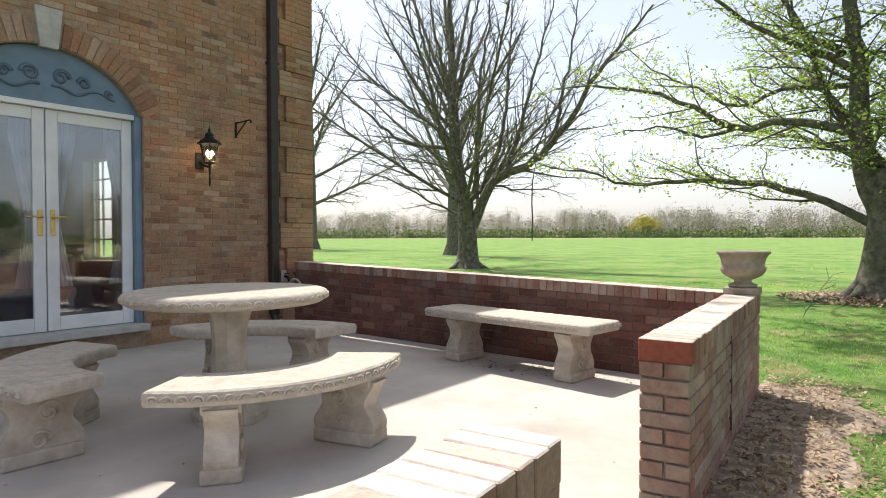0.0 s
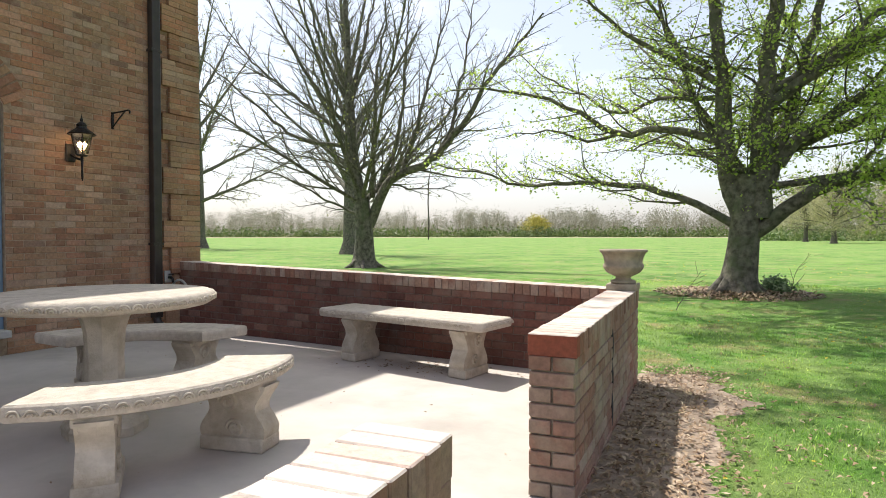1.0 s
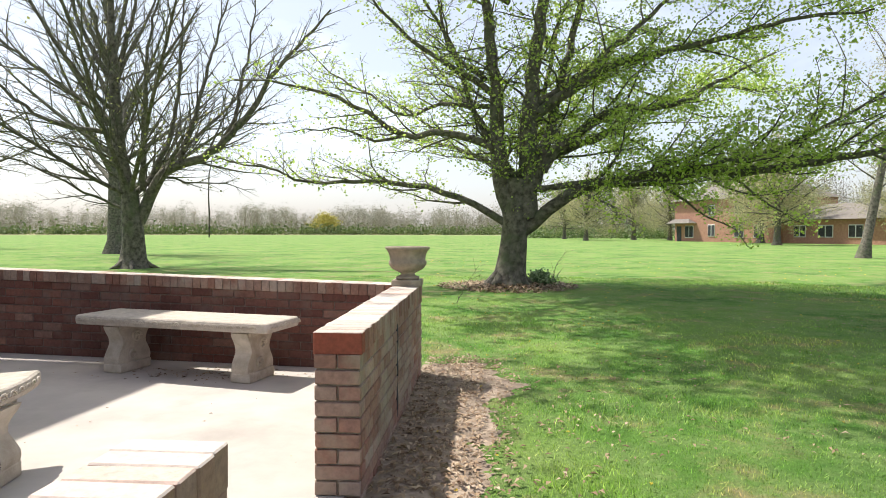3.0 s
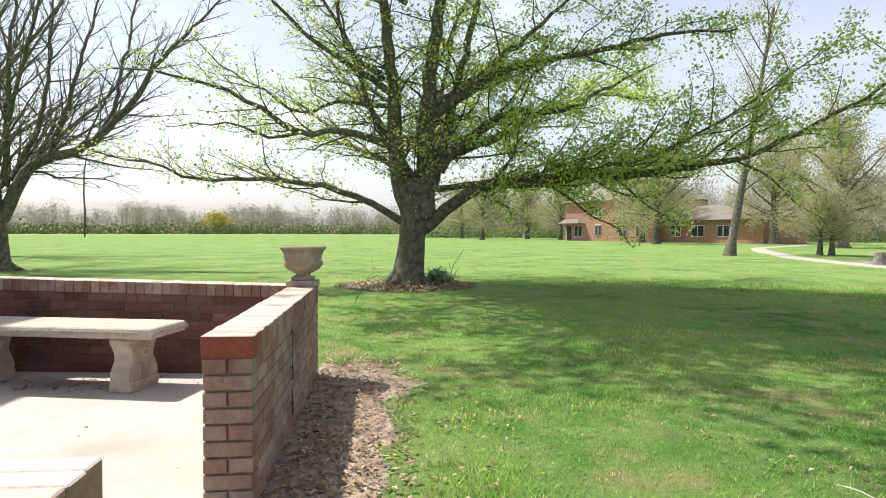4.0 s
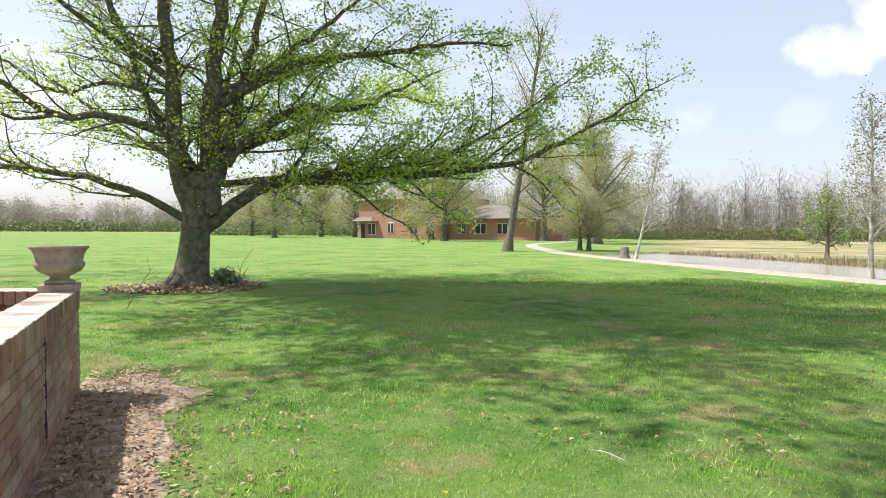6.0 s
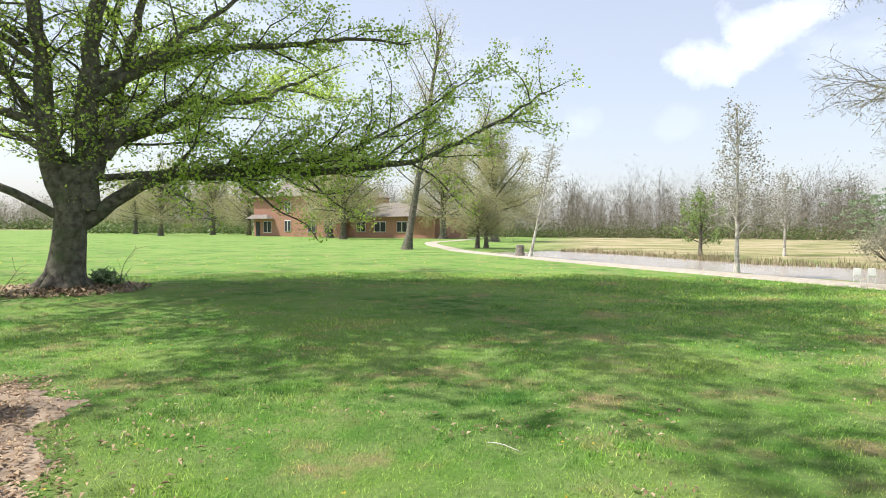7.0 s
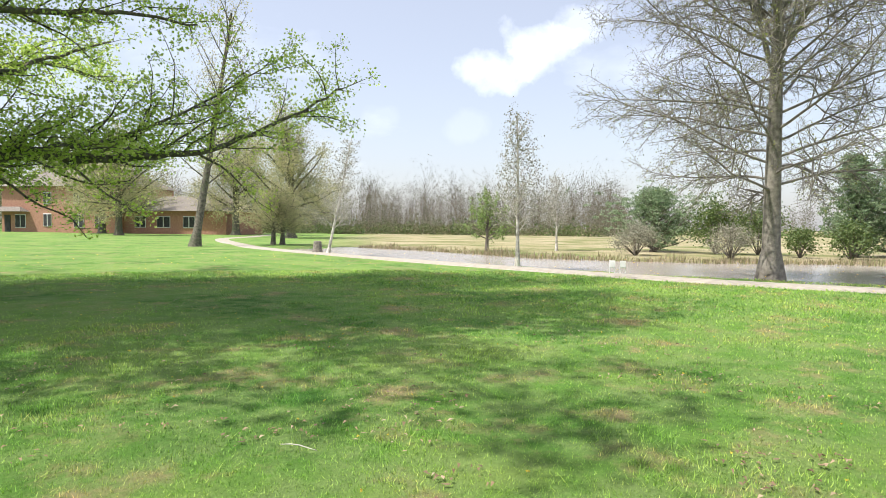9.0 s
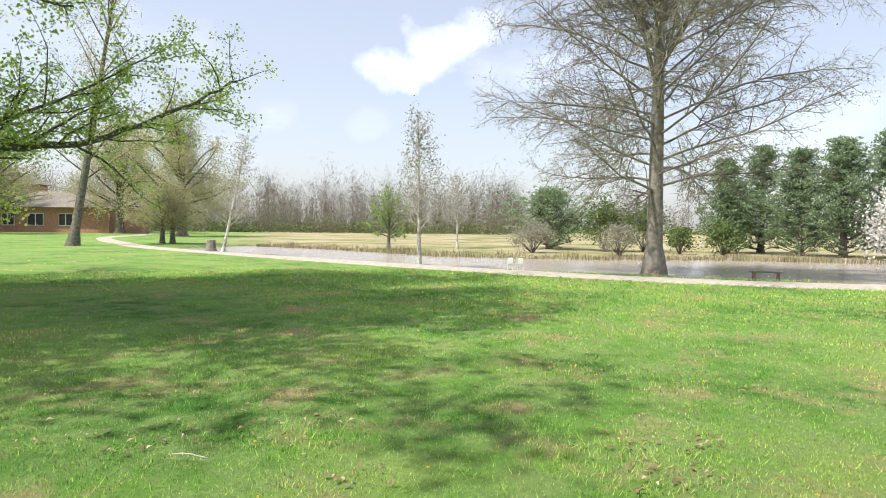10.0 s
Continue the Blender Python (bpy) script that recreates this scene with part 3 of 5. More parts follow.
# quoins: raised blocks of five courses, long and short by turns
for k in range(0, 15):
    z0 = .66 + k * 5 * HC
    w = .50 if k % 2 else .40
    root = part("quoin", boxed(-.028, w - .012, -.25, .046, z0 + .006, z0 + 5 * HC - .016, bevel=.006, seg=1), m_house_mortar, house)
    for r in range(5):
        zz = z0 + (r + .5) * HC
        xs = [-.034, w * .42, w] if r % 2 else [-.034, w * .62, w]
        for a, b in zip(xs, xs[1:]):
            ob = put(me_hbrick, root, (a + b) / 2, .032, zz, (b - a - .009) / .192)
part("quoin", boxed(-.028, .46, -.25, .026, 0, .65, bevel=.006, seg=1), m_house_brickwork, house)

# ---- doors ----
frame_y = -.14
door_frame = empty("door_frame", H, "pale blue-grey wooden frame and arched carved panel round the door", "door frame", kind="structure")
part("jamb", boxed(DOOR_L + .004, DOOR_L + .07, -.20, -.04, .24, SPRING + .02, bevel=.006), m_blue, door_frame)
part("jamb", boxed(DOOR_R - .07, DOOR_R - .004, -.20, -.04, .24, SPRING + .02, bevel=.006), m_blue, door_frame)
part("head", boxed(DOOR_L + .071, DOOR_R - .071, -.20, -.05, DOOR_TOP, DOOR_TOP + .05, bevel=.006), m_white, door_frame)
part("threshold", boxed(DOOR_L + .004, DOOR_R - .004, -.22, .10, .17, .239, bevel=.008), m_keystone, door_frame, "worn stone door sill")
n = 28
outline = [(DOOR_L + .006 + (DOOR_R - DOOR_L - .012) * i / n, 0) for i in range(n + 1)]
pts = [(x, DOOR_TOP + .051) for x, _ in (outline[0], outline[-1])] + [(x, arch_top(x) - .006) for x, _ in outline[::-1]]
bm = prism([(x - DOOR_C, z) for x, z in pts], -.02, .02)
PANEL_AT = Matrix.Translation((DOOR_C, -.09, 0)) @ Matrix(((1, 0, 0, 0), (0, 0, -1, 0), (0, 1, 0, 0), (0, 0, 0, 1)))
panel = part("arch_panel", bm, m_blue, door_frame, "blue painted carved arch panel", at=PANEL_AT)


def scroll(cx, cz, r0, turns, side, bm):
    pts = [(cx + side * r0 * (1 - t / 20 * .8) * math.cos(t / 20 * turns * math.tau), -.066, cz + r0 * (1 - t / 20 * .8) * math.sin(t / 20 * turns * math.tau)) for t in range(21)]
    pipe(pts, [.020 - .008 * t / 20 for t in range(21)], 6, bm)


for side in (-1, 1):
    bm = bmesh.new()
    scroll(DOOR_C + side * .13, 2.60, .075, 1.4, side, bm)
    scroll(DOOR_C + side * .33, 2.58, .055, 1.3, -side, bm)
    pipe([(DOOR_C + side * x, -.066, 2.49 + .03 * math.sin(x * 18)) for x in [.05 + i * .033 for i in range(18)]], [.017 - .0005 * i for i in range(18)], 6, bm)
    scroll(DOOR_C + side * .55, 2.51, .035, 1.2, side, bm)
    part("scrollwork", bm, m_blue_dark, panel, smooth=True, at=PANEL_AT.inverted())


def door_leaf(hinge_x, out, name):
    """A glazed leaf, hinged at hinge_x, opening side out (+1 or -1)."""
    w, z0, z1 = .795, .245, DOOR_TOP - .003
    x0, x1 = (hinge_x, hinge_x + w) if out > 0 else (hinge_x - w, hinge_x)
    leaf = empty(name, H, "white-framed glazed double door leaf, closed, with brass handle", "door", "glazed double doors", "structure")
    y0, y1 = -.145, -.10
    part("stile", boxed(x0 + .002, x0 + .105, y0, y1, z0, z1, bevel=.006), m_white, leaf)
    part("stile", boxed(x1 - .105, x1 - .002, y0, y1, z0, z1, bevel=.006), m_white, leaf)
    part("rail", boxed(x0 + .106, x1 - .106, y0, y1, z1 - .11, z1, bevel=.006), m_white, leaf)
    part("rail", boxed(x0 + .106, x1 - .106, y0, y1, z0, z0 + .13, bevel=.006), m_white, leaf)
    pane = part("pane", boxed(x0 + .106, x1 - .106, -.127, -.119, z0 + .131, z1 - .111), m_glass, leaf)
    pane.visible_shadow = False
    hx = x0 + .05 if out < 0 else x1 - .05
    hx = x1 - .05 if hinge_x < DOOR_C else x0 + .05
    handle = part("handle", boxed(hx - .02, hx + .02, -.099, -.09, 1.13, 1.37, bevel=.004), m_brass, leaf, "brass lever handle on long plate")
    d = 1 if hinge_x > DOOR_C else -1
    pipe_pts = [(hx, -.088, 1.30), (hx, -.04, 1.30), (hx + d * .03, -.033, 1.302), (hx + d * .08, -.033, 1.306), (hx + d * .13, -.036, 1.298)]
    part("lever", pipe(pipe_pts, [.011, .010, .009, .008, .007], 8), m_brass, handle, smooth=True)
    part("keyhole", pipe([(hx, -.0885, 1.19), (hx, -.084, 1.19)], .012, 10), m_brass, handle)
    return leaf


door_leaf(DOOR_L + .072, 1, "door_1")
door_leaf(DOOR_R - .072, -1, "door_2")

# sheer curtains behind the glass
for k, (x, w) in enumerate(((2.28, .16), (2.86, .16), (3.14, .14), (3.74, .14))):
    drape = empty("curtain", H, "white sheer curtain tied back behind the glass door", "curtain", "curtains behind the doors")
    bm = bmesh.new()
    lean = 1 if k % 2 else -1
    rows = []
    for i in range(17):
        z = DOOR_TOP - .06 - i * .10
        pinch = .35 + .65 * min(1, abs(i - 10) / 8)
        rows.append([bm.verts.new((x + lean * .07 * (1 - pinch) + (j / 24 - .5) * w * 2 * pinch, -.30 + .018 * math.sin(j * 1.6), z)) for j in range(25)])
    for p, q in zip(rows, rows[1:]):
        for j in range(24):
            bm.faces.new((p[j], p[j + 1], q[j + 1], q[j]))
    part("cloth", bm, m_curtain, drape, smooth=True)
    part("rod", pipe([(x - w, -.30, DOOR_TOP - .05), (x + w, -.30, DOOR_TOP - .05)], .008, 6), m_brass, drape)
# Added seat-shaped block: stands in for the blue in the lower panes.
blue_block = empty("settee", H, "dark blue block added inside the doors to give the lower panes their blue", "settee")
part("seat", boxed(2.2, 3.9, -1.5, -.8, .201, .62, bevel=.05), m_pane_blue, blue_block)
part("backrest", boxed(2.2, 3.9, -1.75, -1.5, .201, 1.0, bevel=.06), m_pane_blue, blue_block)

# ---- lamp, bracket, downspout ----
lantern = empty("wall_lantern", H @ Matrix.Translation((1.555, 0, 0)), "lit black carriage lantern on the brick wall", "wall lamp")
LY = .20
part("backplate", boxed(-.05, .05, .001, .022, 1.86, 2.04, bevel=.01), m_black_iron, lantern)
part("arm", pipe([(0, .02, 1.93), (0, .08, 1.90), (0, .15, 1.88), (0, LY, 1.87)], .012, 8), m_black_iron, lantern, smooth=True)
part("stem", pipe([(0, LY, 1.66), (0, LY, 1.70), (0, LY, 1.78), (0, LY, 1.93)], [.004, .012, .009, .016], 8), m_black_iron, lantern, smooth=True)
cage = part("cage", lathe([(.045, 1.905), (.062, 1.912), (.062, 1.92), (.05, 1.925)], 6), m_black_iron, lantern, at=Matrix.Translation((0, LY, 0)))
for k in range(6):
    a = k * math.tau / 6
    part("bar", pipe([(.056 * math.cos(a), .056 * math.sin(a), 1.92), (.105 * math.cos(a), .105 * math.sin(a), 2.12)], .005, 5), m_black_iron, cage)
glassm = lathe([(.052, 1.922), (.10, 2.118)], 6)
g = part("glass", glassm, m_glass, lantern, at=Matrix.Translation((0, LY, 0)))
g.visible_shadow = False
part("roof", lathe([(.125, 2.115), (.13, 2.125), (.10, 2.15), (.055, 2.18), (.045, 2.20), (.05, 2.215), (.035, 2.235), (.012, 2.25), (.016, 2.27), (.005, 2.29), (.001, 2.33)], 12), m_black_iron, lantern, at=Matrix.Translation((0, LY, 0)))
part("bulb", lathe([(.006, 1.97), (.013, 1.99), (.016, 2.015), (.010, 2.045), (.001, 2.065)], 12), m_glow, lantern, "glowing warm bulb", smooth=True, at=Matrix.Translation((0, LY, 0)))
bulb = new("bulb_light", bpy.data.lights.new("bulb_light", "POINT"))
bulb.data.energy, bulb.data.color, bulb.data.shadow_soft_size = 1.2, (1, .62, .3), .03
bulb.parent = lantern
bulb.matrix_local = Matrix.Translation((0, LY, 2.02))

bracket = empty("plant_bracket", H, "black wrought-iron hanging-basket bracket fixed to the bricks", "bracket")
bx = 1.09
part("plate", boxed(bx - .014, bx + .014, .001, .014, 2.26, 2.44, bevel=.003), m_black_iron, bracket)
part("arm", pipe([(bx, .01, 2.43), (bx, .20, 2.435), (bx, .27, 2.44), (bx, .295, 2.425), (bx, .29, 2.40)], .009, 8), m_black_iron, bracket, smooth=True)
part("brace", pipe([(bx, .01, 2.28), (bx, .10, 2.35), (bx, .21, 2.43)], .008, 8), m_black_iron, bracket, smooth=True)

spout = empty("downspout", H, "dark bronze rain downspout running down the brick corner", "downspout")
part("tube", boxed(.55, .66, .012, .10, .17, EAVE - .1, bevel=.012), m_bronze, spout)
part("elbow", pipe([(.605, .056, .19), (.605, .07, .12), (.605, .16, .06), (.605, .28, .035)], .045, 10), m_bronze, spout, smooth=True)
for z in (1.0, 3.2, 5.2):
    part("strap", boxed(.535, .675, .0125, .104, z, z + .03, bevel=.003), m_bronze, spout)
tap = empty("hose_bib", H, "small dark outdoor tap beside the downspout", "tap")
part("body", pipe([(.42, .012, .62), (.42, .07, .62), (.42, .10, .60), (.42, .105, .56)], .016, 8), m_black_iron, tap, smooth=True)
part("wheel", lathe([(.03, -.005), (.034, 0), (.03, .005)], 12), m_black_iron, tap, at=Matrix.Translation((.42, .075, .66)))
part("box", boxed(.37, .47, .011, .03, .56, .70, bevel=.006), m_keystone, tap)
hose = empty("hose_hanger", H, "grey hose guide hoop standing by the wall", "hose hanger")
part("hoop", pipe([(.36 - .0, .14 + .13 * math.cos(i * .262), .46 + .13 * math.sin(i * .262)) for i in range(13)], .014, 8), m_keystone, hose, smooth=True)
part("foot", boxed(.34, .38, .0125, .02, .40, .52, bevel=.002), m_keystone, hose)


# ---- cast-stone furniture ----
def band_of_scrolls(parent, path, r=.022, lift=0.0):
    """A row of raised half-ring shells along an edge; path gives place and outward turn."""
    me = None
    for p, yaw in path:
        if me is None:
            bm = bmesh.new()
            pipe([(r * 1.15 * math.cos(a), 0, r * 1.1 * math.sin(a) - r * .5) for a in [i * math.pi / 8 for i in range(9)]], .0055, 5, bm)
            pipe([(r * .5 * math.cos(a), 0, r * .5 * math.sin(a) - r * .5) for a in [i * math.pi / 5 for i in range(6)]], .005, 5, bm)
            me = mesh_of("scroll", bm, m_stone, True)
        ob = new("scroll", me)
        ob.parent = parent
        ob.matrix_local = Matrix.Translation(p) @ pose(0, 0, 0, 0, 0, yaw)


def stone_leg(width, depth, height, waves=True):
    """A scrolled slab leg on a plinth: width along the bench, depth across it, its edges waved."""
    bm = bmesh.new()
    box(bm, -width * .62, width * .62, -depth * .54, depth * .54, 0, .075, bevel=.012)
    prof = []
    for i in range(15):
        t = i / 14
        prof.append((t * (height - .09) + .07, .5 + .07 * math.sin(t * math.tau * 1.15 + .5) - .05 * (1 - abs(2 * t - 1))))
    lo = None
    for z, k in prof:
        ring = [bm.verts.new(p) for p in ((-width / 2, -depth * k, z), (width / 2, -depth * k, z), (width / 2, depth * k, z), (-width / 2, depth * k, z))]
        if lo:
            for j in range(4):
                bm.faces.new((lo[j], lo[(j + 1) % 4], ring[(j + 1) % 4], ring[j]))
        lo = ring
    bm.faces.new(lo)
    box(bm, -width * .6, width * .6, -depth * .5, depth * .5, height - .045, height, bevel=.008)
    # raised volutes on both broad sides
    for sx in (-1, 1):
        for cz, r, s in ((height * .70, depth * .17, 1), (height * .33, depth * .15, -1)):
            pts = [(sx * (width / 2 + .002), s * .02 + r * (1 - t / 16 * .75) * math.cos(t / 16 * 8.5), cz + r * (1 - t / 16 * .75) * math.sin(t / 16 * 8.5)) for t in range(17)]
            pipe(pts, .012, 6, bm)
    return bm


def rounded_slab(outline, z0, z1, r=.025):
    """A slab with a bulging rounded edge."""
    bm = bmesh.new()
    n = len(outline)
    cx, cy = sum(p[0] for p in outline) / n, sum(p[1] for p in outline) / n
    rings = []
    steps = [(-.5, .70), (-.42, .92), (-.15, 1.0), (.2, 1.0), (.38, .93), (.5, .72)]
    for h, k in steps:
        ring = []
        for i in range(n):
            p, q, s = Vector(outline[i - 1]), Vector(outline[i]), Vector(outline[(i + 1) % n])
            t = ((q - p).normalized() + (s - q).normalized()).normalized()
            out = Vector((t.y, -t.x))
            w = q - out * (1 - k) * r * 2.2
            ring.append(bm.verts.new((w.x, w.y, (z0 + z1) / 2 + h * (z1 - z0))))
        rings.append(ring)
    for a, b in zip(rings, rings[1:]):
        for i in range(n):
            bm.faces.new((a[i], a[(i + 1) % n], b[(i + 1) % n], b[i]))
    bm.faces.new(rings[0][::-1])
    bm.faces.new(rings[-1])
    bmesh.ops.triangulate(bm, faces=[f for f in bm.faces if len(f.verts) > 4])
    return bm


# straight bench by the back wall
SEAT = .462
bench = empty("straight_bench", pose(-2.34, 4.76, 0, 0, 0, -12.5), "weathered cast-stone straight bench, carved rim, on the patio", "bench")
L2, W2 = .875, .235
ol = []
for sx, sy in ((-1, -1), (1, -1), (1, 1), (-1, 1)):
    a0 = math.atan2(sy, sx)
    for k in range(5):
        a = a0 - math.pi / 4 + k * math.pi / 8
        ol.append((sx * (L2 - .035) + .035 * math.cos(a), sy * (W2 - .035) + .035 * math.sin(a)))
seat = part("seat", rounded_slab(ol, SEAT - .075, SEAT), m_stone_top, bench)
band_of_scrolls(seat, [((-L2 + .06 + i * .0655, -W2 - .001, SEAT - .036), 0) for i in range(25)] + [((L2 + .001, -W2 + .05 + i * .0655, SEAT - .036), 90) for i in range(7)])
for x in (-.57, .60):
    part("leg", stone_leg(.14, .31, SEAT - .072), m_stone, bench, at=Matrix.Translation((x, 0, 0)))

# round table
TABLE = Vector((-3.165, 2.495, 0))
table = empty("round_table", Matrix.Translation(TABLE), "round cast-stone garden table with a scrolled rim and pedestal", "table")
tt = part("tabletop", lathe([(.001, .715), (.48, .715), (.555, .72), (.59, .74), (.60, .765), (.59, .787), (.56, .797), (.001, .80)], 72), m_stone_top, table, smooth=True)
band_of_scrolls(tt, [((.598 * math.cos(i * math.tau / 60), .598 * math.sin(i * math.tau / 60), .758), 90 + i * 6) for i in range(60)])
bm = lathe([(.22, 0), (.225, .05), (.21, .08), (.15, .10), (.12, .14), (.105, .22), (.10, .45), (.11, .58), (.13, .65), (.16, .69), (.17, .714)], 8)
part("pedestal", bm, m_stone, table)

# three curved benches round the table
R0, R1 = .60, 1.0


def curved_bench(middle, label, away=0.0):
    root = empty("curved_bench", Matrix.Translation(TABLE) @ pose(0, 0, 0, 0, 0, middle) @ Matrix.Translation((away, 0, 0)), label, "bench", "curved benches round the table")
    n, span = 20, radians(45.5)
    ol = [(R1 * math.cos(-span + 2 * span * i / n), R1 * math.sin(-span + 2 * span * i / n)) for i in range(n + 1)]
    ol += [(R0 * math.cos(span - 2 * span * i / n), R0 * math.sin(span - 2 * span * i / n)) for i in range(n + 1)]
    st = part("seat", rounded_slab(ol, .36, .435), m_stone_top, root)
    band_of_scrolls(st, [((1.002 * math.cos(a), 1.002 * math.sin(a), .399), 90 + math.degrees(a)) for a in [-span + .05 + i * .0664 for i in range(23)]])
    for a in (-26, 26):
        part("leg", stone_leg(.15, .34, .362), m_stone, root, at=pose(0, 0, 0, 0, 0, a) @ pose(.80, 0, 0, 0, 0, 90))
    return root


curved_bench(-17, "curved cast-stone bench, sunlit top, carved shell rim", .10)
curved_bench(-124, "curved cast-stone bench with mottled worn seat in shade", .22)
curved_bench(127, "curved cast-stone bench behind the table, in house shade", .32)

# urn on the wall's corner
urn = empty("garden_urn", Matrix.Translation((-.60, 4.93, .697)), "weathered tan stone urn planter standing on the wall corner", "urn")
part("plinth", boxed(-.115, .115, -.115, .115, 0, .05, bevel=.006), m_urn, urn)
part("bowl", lathe([(.09, .05), (.095, .07), (.06, .085), (.055, .10), (.085, .115), (.125, .135), (.15, .17), (.152, .195), (.140, .205), (.148, .25), (.165, .285), (.178, .292), (.178, .31), (.155, .312), (.14, .26), (.10, .2), (.001, .18)], 40), m_urn, urn, smooth=True)
part("soil", lathe([(.001, .262), (.138, .258)], 24), m_mulch, urn)

# ---- trees ----
def follow(points, step, rnd, shake):
    """A slightly shaken smooth line through a few points, cut into even steps."""
    p, out = [Vector(q) for q in points], []
    for i in range(len(p) - 1):
        a, b, c, d = p[max(i - 1, 0)], p[i], p[i + 1], p[min(i + 2, len(p) - 1)]
        n = max(1, round((c - b).length / step))
        for k in range(n):
            t = k / n
            q = .5 * (2 * b + (c - a) * t + (2 * a - 5 * b + 4 * c - d) * t * t + (3 * b - a - 3 * c + d) * t ** 3)
            out.append(q + Vector((rnd.gauss(0, shake), rnd.gauss(0, shake), rnd.gauss(0, shake))) * (1 if out else 0))
    return out + [p[-1]]


def grow(wood, leaves, rnd, p, d, length, r, level, last, o, line=None):
    """One branch with its side branches. o: step, ratio, spread, rise, droop, leaf size, leaves a twig."""
    n = max(3, round(length / o["seg"][min(level, len(o["seg"]) - 1)]))
    pts, rad = [p.copy()], [r]
    d = d.normalized()
    if line:
        pts, n = line, len(line) - 1
        length = sum((b - a).length for a, b in zip(line, line[1:]))
        rad = [r * (1 - (i / n) ** .8 * .86) for i in range(n + 1)]
    for i in range(0 if line else n):
        t = (i + 1) / n
        w = o["wobble"] * (1 + level * .4 if level else .6)
        d = d + Vector((rnd.gauss(0, w), rnd.gauss(0, w), rnd.gauss(0, w) + o["rise"][min(level, len(o["rise"]) - 1)]))
        d.normalize()
        p = p + d * (length / n)
        pts.append(p.copy())
        rad.append(r * (1 - t * .86) + .0015)
    wood.tube(pts, rad, (9, 6, 4, 3, 3)[min(level, 4)])
    if level < last:
        gap = o["gap"][min(level, len(o["gap"]) - 1)]
        s = length * o["bare"][min(level, len(o["bare"]) - 1)]
        turn = rnd.uniform(0, 6.3)
        while s < length * .99:
            f = s / length * n
            i = min(int(f), n - 1)
            q = pts[i].lerp(pts[i + 1], f - i)
            along = (pts[i + 1] - pts[i]).normalized()
            side = along.orthogonal().normalized()
            turn += 2.4 + rnd.uniform(-.5, .5)
            side.rotate(Matrix.Rotation(turn, 3, along))
            a = radians(rnd.uniform(*o["spread"]))
            dd = along * math.cos(a) + side * math.sin(a)
            dd.z *= o["flat"]
            if o.get("lift") and dd.z < -.22:
                dd.z *= -.5
            left = (1 - s / length)
            ll = o["ratio"] * length * (.35 + .65 * left) * rnd.uniform(.6, 1.15)
            ll = max(ll, o["twig"])
            rr = min(rad[i] * .62, .011 * ll + o.get("thin", .003))
            grow(wood, leaves, rnd, q, dd, ll, rr, level + 1, last, o)
            s += gap * rnd.uniform(.6, 1.4)
    if leaves is not None and level >= last - o.get("inner", 1):
        for i in range(1, n + 1):
            for _ in range(o["leaves"]):
                if rnd.random() < o["leafy"](pts[i]):
                    q = pts[i] + Vector((rnd.gauss(0, 1), rnd.gauss(0, 1), rnd.gauss(0, 1))) * o["scatter"]
                    leaves.leaf(q, o["leaf"] * rnd.uniform(.6, 1.3), rnd, .3)


BASE = dict(seg=(.5, .35, .22, .16), wobble=.07, rise=(.02, .02, .015, 0), gap=(.42, .33, .22), bare=(.22, .15, .12), spread=(28, 62), flat=.8, ratio=.42,
            twig=.25, leaves=2, leaf=.06, scatter=.05, leafy=lambda p: 1.0)


def trunk_tube(soup, base, top, r0, r1, n=14, flare=1.7, lean=(0, 0), rnd=None, steps=14):
    pts, rad = [], []
    for i in range(steps + 1):
        t = i / steps
        z = -.12 + t * (top + .12)
        pts.append(base + Vector((lean[0] * t + .05 * math.sin(t * 5 + base.x) * t, lean[1] * t + .04 * math.cos(t * 4 + base.y) * t, z)))
        rad.append((r0 + (r1 - r0) * t) * (1 + (flare - 1) * math.exp(-t * top / .22)))
    soup.tube(pts, rad, n)
    return pts, rad


def limb_dir(az, el):
    a, e = radians(az), radians(el)
    return Vector((math.cos(a) * math.cos(e), math.sin(a) * math.cos(e), math.sin(e)))


